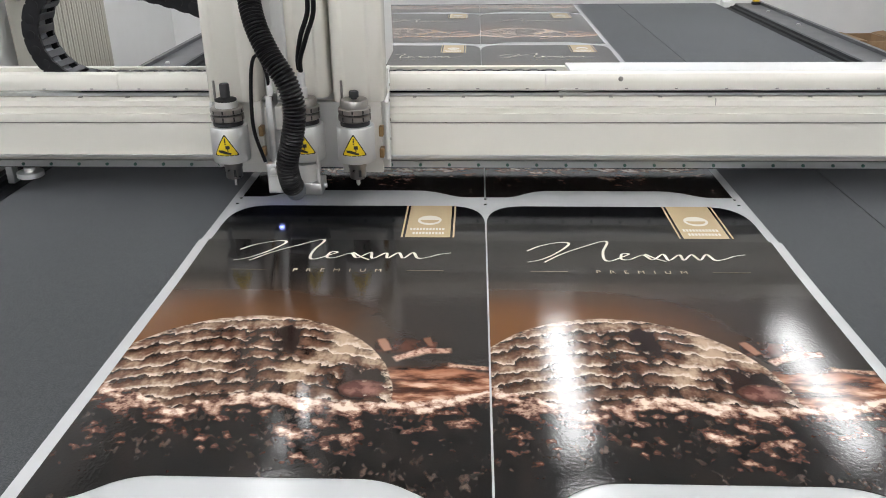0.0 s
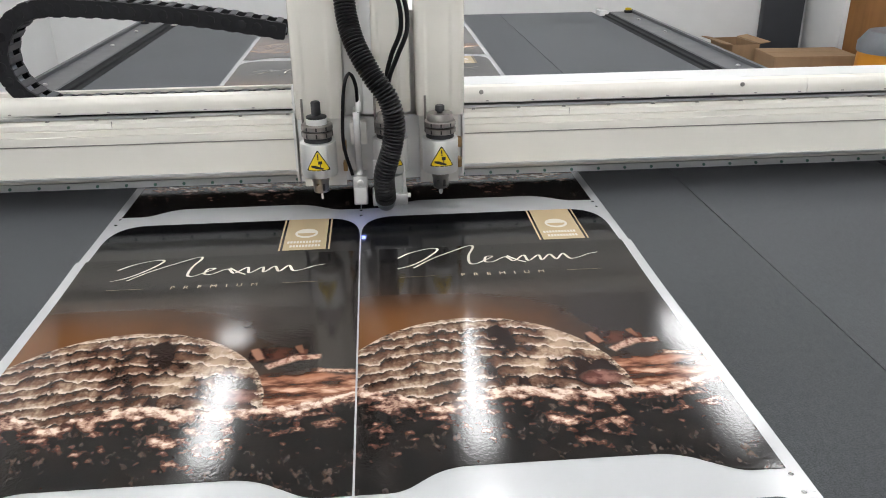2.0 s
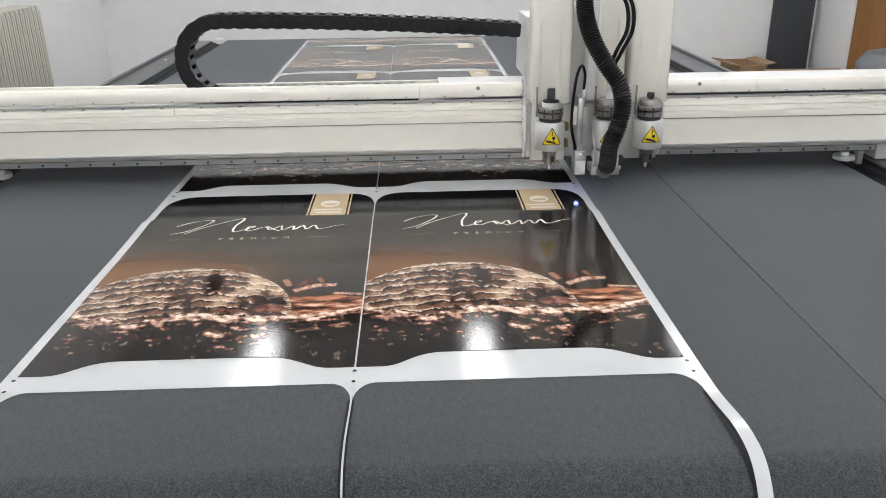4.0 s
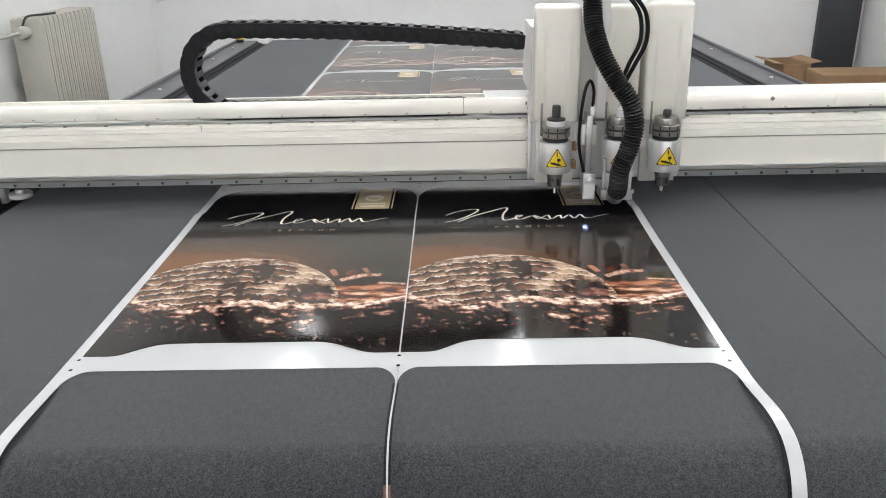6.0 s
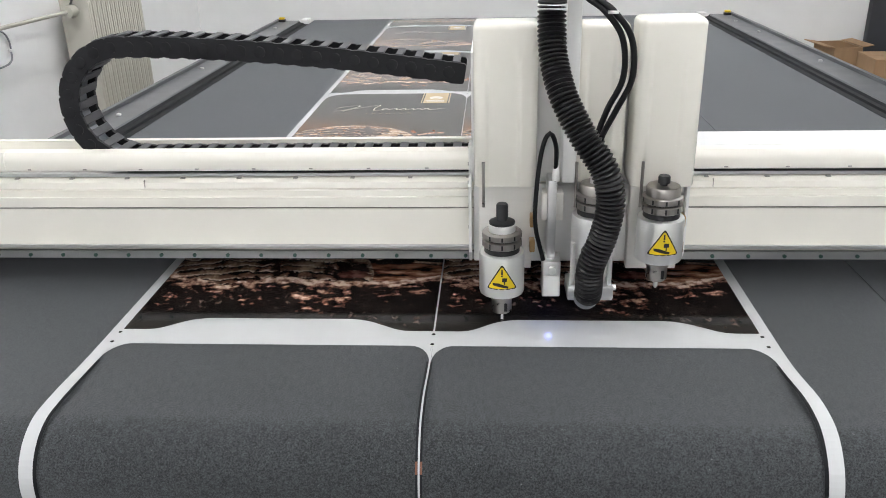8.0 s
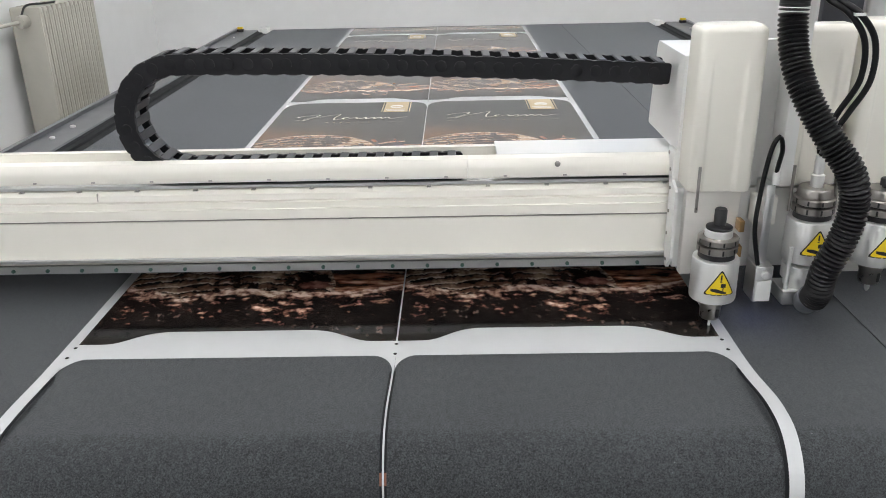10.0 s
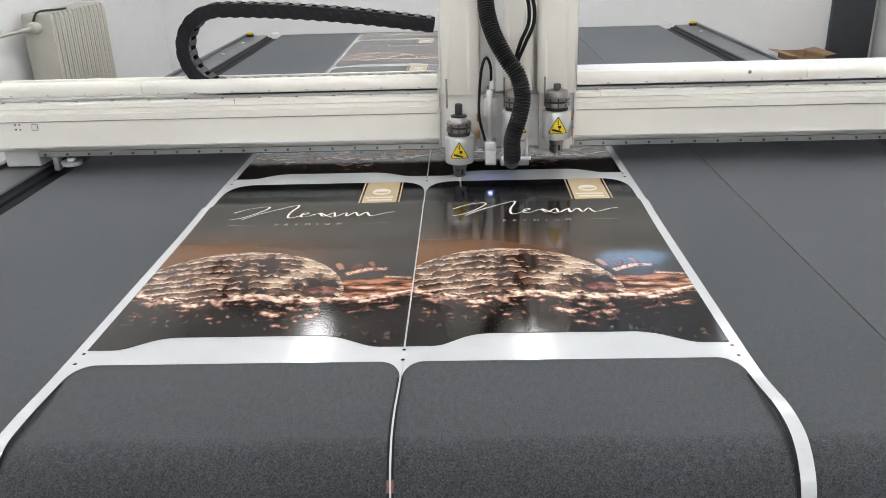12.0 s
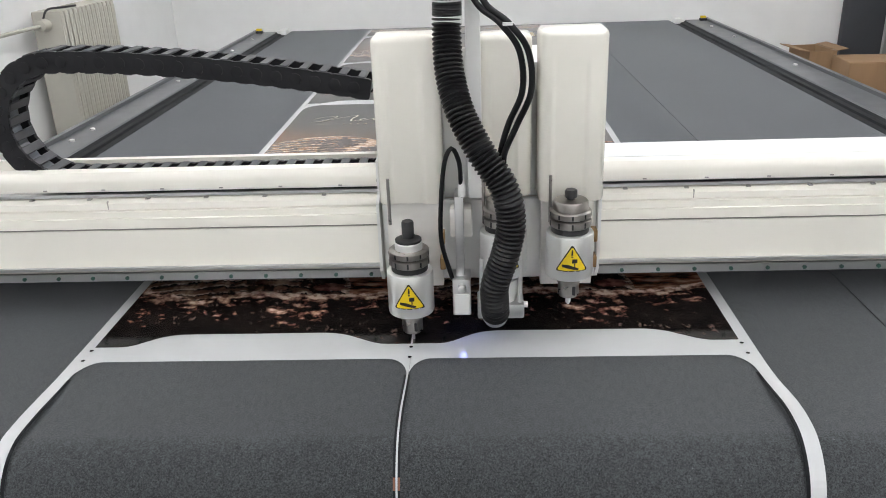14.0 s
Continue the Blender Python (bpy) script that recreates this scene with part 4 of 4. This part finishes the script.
def cutting_head():
    h = thing("tool_carriage", "white three-tool cutting carriage with black corrugated hose on gantry", "cutting machine")
    part("carriage_box", bar_x([(0.095, 1.112), (0.095, 1.326), (0.270, 1.326), (0.279, 1.318), (0.305, 1.182), (0.305, 1.172), (0.1105, 1.172), (0.1105, 1.112)], -0.050, 0.296), "box_white", h, "white folded sheet-metal carriage", 25)
    for sx, x in ((-1, -0.0527), (1, 0.3027)):
        prof = [(0.095, 1.175), (0.128, 1.175), (0.128, 1.150), (0.108, 1.120), (0.106, 1.10), (0.106, 1.0), (0.095, 0.972), (0.085, 0.972), (0.066, 0.995), (0.066, 1.112), (0.095, 1.125)]
        sp = part("side_plate", bar_x(prof, x - 0.0025, x + 0.0025), "box_white", h, "light grey side plate", 20)
        for y, z in ((0.120, 1.165), (0.105, 1.140), (0.098, 1.11), (0.096, 1.07), (0.096, 1.03), (0.089, 0.985)):
            bm = lathe([(0.003, 0), (0.003, 0.0015)], seg=8)
            turned(bm, Matrix.Translation((x + sx * 0.0026, y, z)) @ Matrix.Rotation(sx * math.pi / 2, 4, "Y"))
            part("screw", bm, "steel", sp)
    part("back_plate", box(-0.047, 0.300, 0.0805, 0.0945, 0.973, 1.1115, 0.002), "box_white", h, "aluminium back plate")
    for x0, x1 in ((-0.038, 0.050), (0.209, 0.292)):
        part("mount_plate", box(x0, x1, 0.062, 0.080, 0.968, 1.119, 0.0015), "plate", h, "light metal mounting plate")
        for z in (1.05, 1.006):
            part("clamp", box(x1 - 0.004, x1 + 0.005, 0.040, 0.0615, z, z + 0.020, 0.002), "brass", h, "brown brass clamp")
    housing(h, -0.045, 0.055, 0.032, 0.0945, 1.122, 1.379)
    housing(h, 0.112, 0.192, 0.044, 0.0945, 1.128, 1.376)
    housing(h, 0.202, 0.302, 0.032, 0.0945, 1.122, 1.382)
    part("centre_panel", box(0.056, 0.109, 0.088, 0.0945, 1.12, 1.35, 0.002), "box_white", h, "white centre panel")
    post = part("hose_post", box(0.094, 0.116, 0.030, 0.0795, 1.13, 1.62, 0.003), "box_white", h, "white upright hose post")
    part("post_bracket", box(0.04, 0.116, -0.030, 0.0295, 1.51, 1.522, 0.002), "box_white", post)
    tools = [tool(h, 0.0, 0.0, 0.0, "tall", "blade"), tool(h, 0.147, 0.012, 0.0, "plug", ""), tool(h, 0.248, 0.0, 0.0, "short", "wheel")]
    # lower block of the middle tool, with pillars
    m = part("suction_block", box(0.105, 0.178, -0.022, 0.035, 0.948, 0.972, 0.003), "alu", h, "aluminium suction block")
    part("suction_ring", lathe([(0.026, 0.9725), (0.026, 0.985), (0.031, 0.986), (0.031, 1.010)], 0.142, 0.008, 28), "satin", m, "clear plastic ring")
    for x in (0.112, 0.172):
        part("pillar_rod", lathe([(0.0035, 0.9725), (0.0035, 1.045)], x, -0.012, 12), "satin", m, "steel pillar")
    part("thumb_screw", turned(lathe([(0.005, 0), (0.005, 0.006)], seg=12), Matrix.Translation((0.1785, 0.0, 0.962)) @ Matrix.Rotation(math.pi / 2, 4, "Y")), "satin", m)
    # pointer beside the first tool
    p = part("pointer", box(0.066, 0.095, 0.000, 0.045, 0.944, 1.006, 0.002), "alu", h, "small aluminium pointer lamp")
    part("pointer_cap", box(0.068, 0.093, -0.0035, -0.0005, 0.947, 0.983, 0.001, 1), "box_white", p, "pale front plate")
    part("pointer_knob", turned(lathe([(0.0065, 0), (0.0065, 0.008), (0.004, 0.009)], seg=14), Matrix.Translation((0.081, -0.001, 0.994)) @ Matrix.Rotation(math.pi / 2, 4, "X")), "satin", p, "steel knob")
    part("pointer_stem", box(0.072, 0.086, 0.014, 0.060, 1.0055, 1.139, 0.002), "alu", p, "aluminium stem")
    part("pointer_block", box(0.064, 0.099, 0.030, 0.060, 1.066, 1.114, 0.003), "plate", p, "aluminium block")
    part("pointer_lens", lathe([(0.0056, 0.9425), (0.0056, 0.9438)], 0.08, 0.022, 16), "blue", p, "glowing blue lens")
    for x in (-0.030, 0.117, 0.220):
        part("guide_pin", lathe([(0.0025, 1.09), (0.0025, 1.165)], x, 0.030, 10), "steel", h, "thin steel pin")
    # hose and cables
    line = [(0.070, 0.0, 1.47), (0.070, -0.001, 1.425), (0.069, -0.006, 1.385), (0.072, -0.027, 1.334), (0.086, -0.055, 1.285), (0.113, -0.080, 1.235), (0.143, -0.095, 1.190),
            (0.154, -0.098, 1.141), (0.146, -0.097, 1.090), (0.131, -0.092, 1.040), (0.131, -0.083, 1.003), (0.132, -0.068, 0.982)]
    hose = part("suction_hose", tube(line, lambda s: 0.0172 + 0.0040 * (0.5 + 0.5 * math.cos(2 * math.pi * s / 0.0066)) ** 0.6, 0.0013, 24), "rubber", h, "black corrugated suction hose", 60)
    part("hose_coupling", lathe([(0.0185, 1.397), (0.0205, 1.398), (0.0205, 1.508), (0.0185, 1.509)], 0.070, 0.0, 30), "black", hose, "smooth black coupling")
    for z in (1.398, 1.428):
        part("hose_clamp", lathe([(0.0207, z), (0.0213, z + 0.001), (0.0213, z + 0.010), (0.0207, z + 0.011)], 0.070, 0.0, 30), "satin", hose, "steel hose clamp")
    part("hose_boot", turned(lathe([(0.012, -0.026), (0.019, -0.018), (0.0205, 0.0), (0.0205, 0.010)], seg=24), Matrix.Translation((0.132, -0.056, 0.976)) @ Matrix.Rotation(radians(48), 4, "X")), "grey_plastic", hose, "grey rubber boot")
    for dx, dy in ((0.0, 0.0), (-0.012, 0.006)):
        part("tool_cable", tube([(0.095 + dx, 0.012 + dy, 1.50), (0.120 + dx, 0.0 + dy, 1.428), (0.154 + dx, -0.020 + dy, 1.399), (0.181 + dx, -0.022 + dy, 1.361), (0.186 + dx, -0.018 + dy, 1.305), (0.167 + dx, -0.008 + dy, 1.255), (0.150 + dx * 0.5, 0.004 + dy, 1.212), (0.147 + dx * 0.2, 0.012, 1.184)], 0.0046, 0.006, 10), "rubber", h, "black cable")
    part("cable_tie", box(0.146, 0.160, -0.027, -0.009, 1.396, 1.400), "box_white", h, "white cable tie")
    part("pointer_cable", tube([(0.066, -0.004, 1.012), (0.052, -0.010, 1.075), (0.053, -0.012, 1.14), (0.060, -0.012, 1.20), (0.071, -0.010, 1.222), (0.081, -0.002, 1.200), (0.083, 0.012, 1.165), (0.083, 0.020, 1.125)], 0.0036, 0.006, 10), "rubber", h, "thin black looped cable")
    part("cable_plug", lathe([(0.006, 1.140), (0.006, 1.158), (0.0045, 1.16), (0.0045, 1.175)], 0.084, 0.014, 14), "satin", h, "metal cable plug")
    return h, tools[0]


# ---- cable chain ----
CHAIN_LEN, CHAIN_END, PITCH = 1.595, 0.165, 0.0315


def chain_path(head_x):
    """The chain's line in (x, z): from the carriage, over the bend, into the tray."""
    out = max(0.0, min(1.0, head_x / 0.5))
    start, z_low, radius = head_x - 0.058, 1.1335, 0.1030 - 0.009 * out
    xc = -0.682 + radius + head_x * (0.445 if head_x > 0 else 0.5)
    z_top, z_head = z_low + 2 * radius, 1.281 + 0.010 * out
    pts = []
    n = 60
    for i in range(n + 1):
        s = i / n
        e = 1 - (1 - s) ** 1.7
        pts.append((start + (xc - start) * s, z_head + (z_top - z_head) * e))
    for i in range(1, 31):
        a = math.pi / 2 + math.pi * i / 30
        pts.append((xc + radius * math.cos(a), z_low + radius + radius * math.sin(a)))
    pts.append((CHAIN_END + 0.1, z_low))
    return pts


def chain_pose(pts, s):
    """The pose of a link whose middle lies s metres along the line."""
    def at(d):
        for a, b in zip(pts, pts[1:]):
            l = math.hypot(b[0] - a[0], b[1] - a[1])
            if d <= l or b is pts[-1]:
                return (a[0] + (b[0] - a[0]) * d / l, a[1] + (b[1] - a[1]) * d / l)
            d -= l
    p, q = at(s - PITCH * 0.45), at(s + PITCH * 0.45)
    ang = math.atan2(-(q[1] - p[1]), -(q[0] - p[0]))
    return Matrix.Translation(((p[0] + q[0]) / 2, 0.17, (p[1] + q[1]) / 2)) @ Matrix.Rotation(-ang, 4, "Y")


def cable_chain():
    c = thing("cable_chain", "black plastic cable drag chain arched over the gantry", "cable chain")
    links = []
    side = rounded([(-0.020, -0.0168), (0.017, -0.0168), (0.017, 0.0168), (-0.020, 0.0168)], [0.010, 0.005, 0.005, 0.010], 3)
    proto = part("link", bar_y(side, -0.034, -0.026), "chain", c, "black chain link", 30)
    part("cheek", bar_y(side, 0.026, 0.034), "chain", proto, "", 30)
    part("crossbar", box(-0.0065, 0.0065, -0.032, 0.032, 0.0152, 0.0188, 0.0012, 1), "chain_bar", proto, "grey crossbar")
    part("crossbar", box(-0.0075, 0.0075, -0.032, 0.032, -0.0188, -0.0152, 0.0012, 1), "chain_bar", proto, "grey crossbar")
    bm = lathe([(0.0095, 0), (0.0095, 0.001), (0.008, 0.0015)], seg=16)
    turned(bm, Matrix.Translation((-0.010, -0.0341, 0)) @ Matrix.Rotation(math.pi / 2, 4, "X"))
    part("pivot", bm, "chain", proto)
    part("cable_bundle", box(-0.0165, 0.0165, -0.018, 0.018, -0.009, 0.004, 0.004, 2), "grey_plastic", proto, "grey cables inside")
    links.append(proto)
    for i in range(1, int((CHAIN_LEN - 0.02) / PITCH)):
        k = copy_thing(proto, Matrix.Identity(4))
        links.append(k)
    return c, links


# ---- the machine's way: seconds, x and y of the first tool ----
HEAD = [
    (0, -0.502, 0.892), (0.2, -0.33, 0.894), (0.4, -0.13, 0.896), (0.5, -0.092, 0.897), (0.7, -0.077, 0.898), (2.0, -0.077, 0.898), (2.1, -0.070, 0.899), (2.2, -0.035, 0.900),
    (2.5, 0.22, 0.905), (2.8, 0.42, 0.910), (2.95, 0.441, 0.912), (4.3, 0.441, 0.914), (5.8, 0.441, 0.914), (5.9, 0.41, 0.86), (6.0, 0.325, 0.686), (6.5, 0.105, 0.236),
    (6.7, 0.035, 0.110), (6.85, 0.006, 0.056), (7.0, 0.002, 0.048), (7.3, 0.002, 0.050), (7.6, 0.055, 0.052), (8.0, 0.11, 0.086), (8.6, 0.38, 0.088), (8.95, 0.46, 0.052),
    (9.2, 0.515, 0.050), (9.9, 0.515, 0.052), (10.0, 0.512, 0.080), (10.1, 0.511, 0.147), (10.5, 0.510, 0.477), (11.0, 0.514, 0.858), (11.2, 0.505, 0.915), (11.5, 0.436, 0.955),
    (12.0, 0.088, 0.930), (12.2, 0.020, 0.905), (12.5, 0.002, 0.852), (13.0, 0.003, 0.466), (13.4, 0.004, 0.150), (13.5, 0.004, 0.095), (13.65, 0.003, 0.062), (14.0, 0.002, 0.057),
]
TOOL_DROP = [(0, 0.0), (6.88, 0.0), (7.0, -0.024), (7.2, -0.054), (7.3, -0.0595), (14.0, -0.0595)]

room()
radiator()
wall_socket()
carton(2.34, 4.42, 0.18, 0.30, 0.66, 4, True)
carton(2.64, 4.08, 0.50, 0.30, 0.635, -3, False)
wall_cable()
cabinet()
vacuum()
ceiling_lamps()
cutting_table()
printed_sheet()
beam_thing = gantry()
head_thing, first_tool = cutting_head()
chain_thing, chain_links = cable_chain()


def motions():
    walk(beam_thing, [(t, pose(0, y, 0)) for t, x, y in HEAD])
    walk(head_thing, [(t, pose(x, y, 0)) for t, x, y in HEAD])
    walk(chain_thing, [(t, pose(0, y, 0)) for t, x, y in HEAD])
    walk(first_tool, [(t, pose(0, 0, z)) for t, z in TOOL_DROP])
    lines = [(t, chain_path(x)) for t, x, y in HEAD]
    for i, link in enumerate(chain_links):
        s = PITCH * (i + 0.5) + 0.004
        walk(link, [(t, chain_pose(pts, s)) for t, pts in lines])


motions()
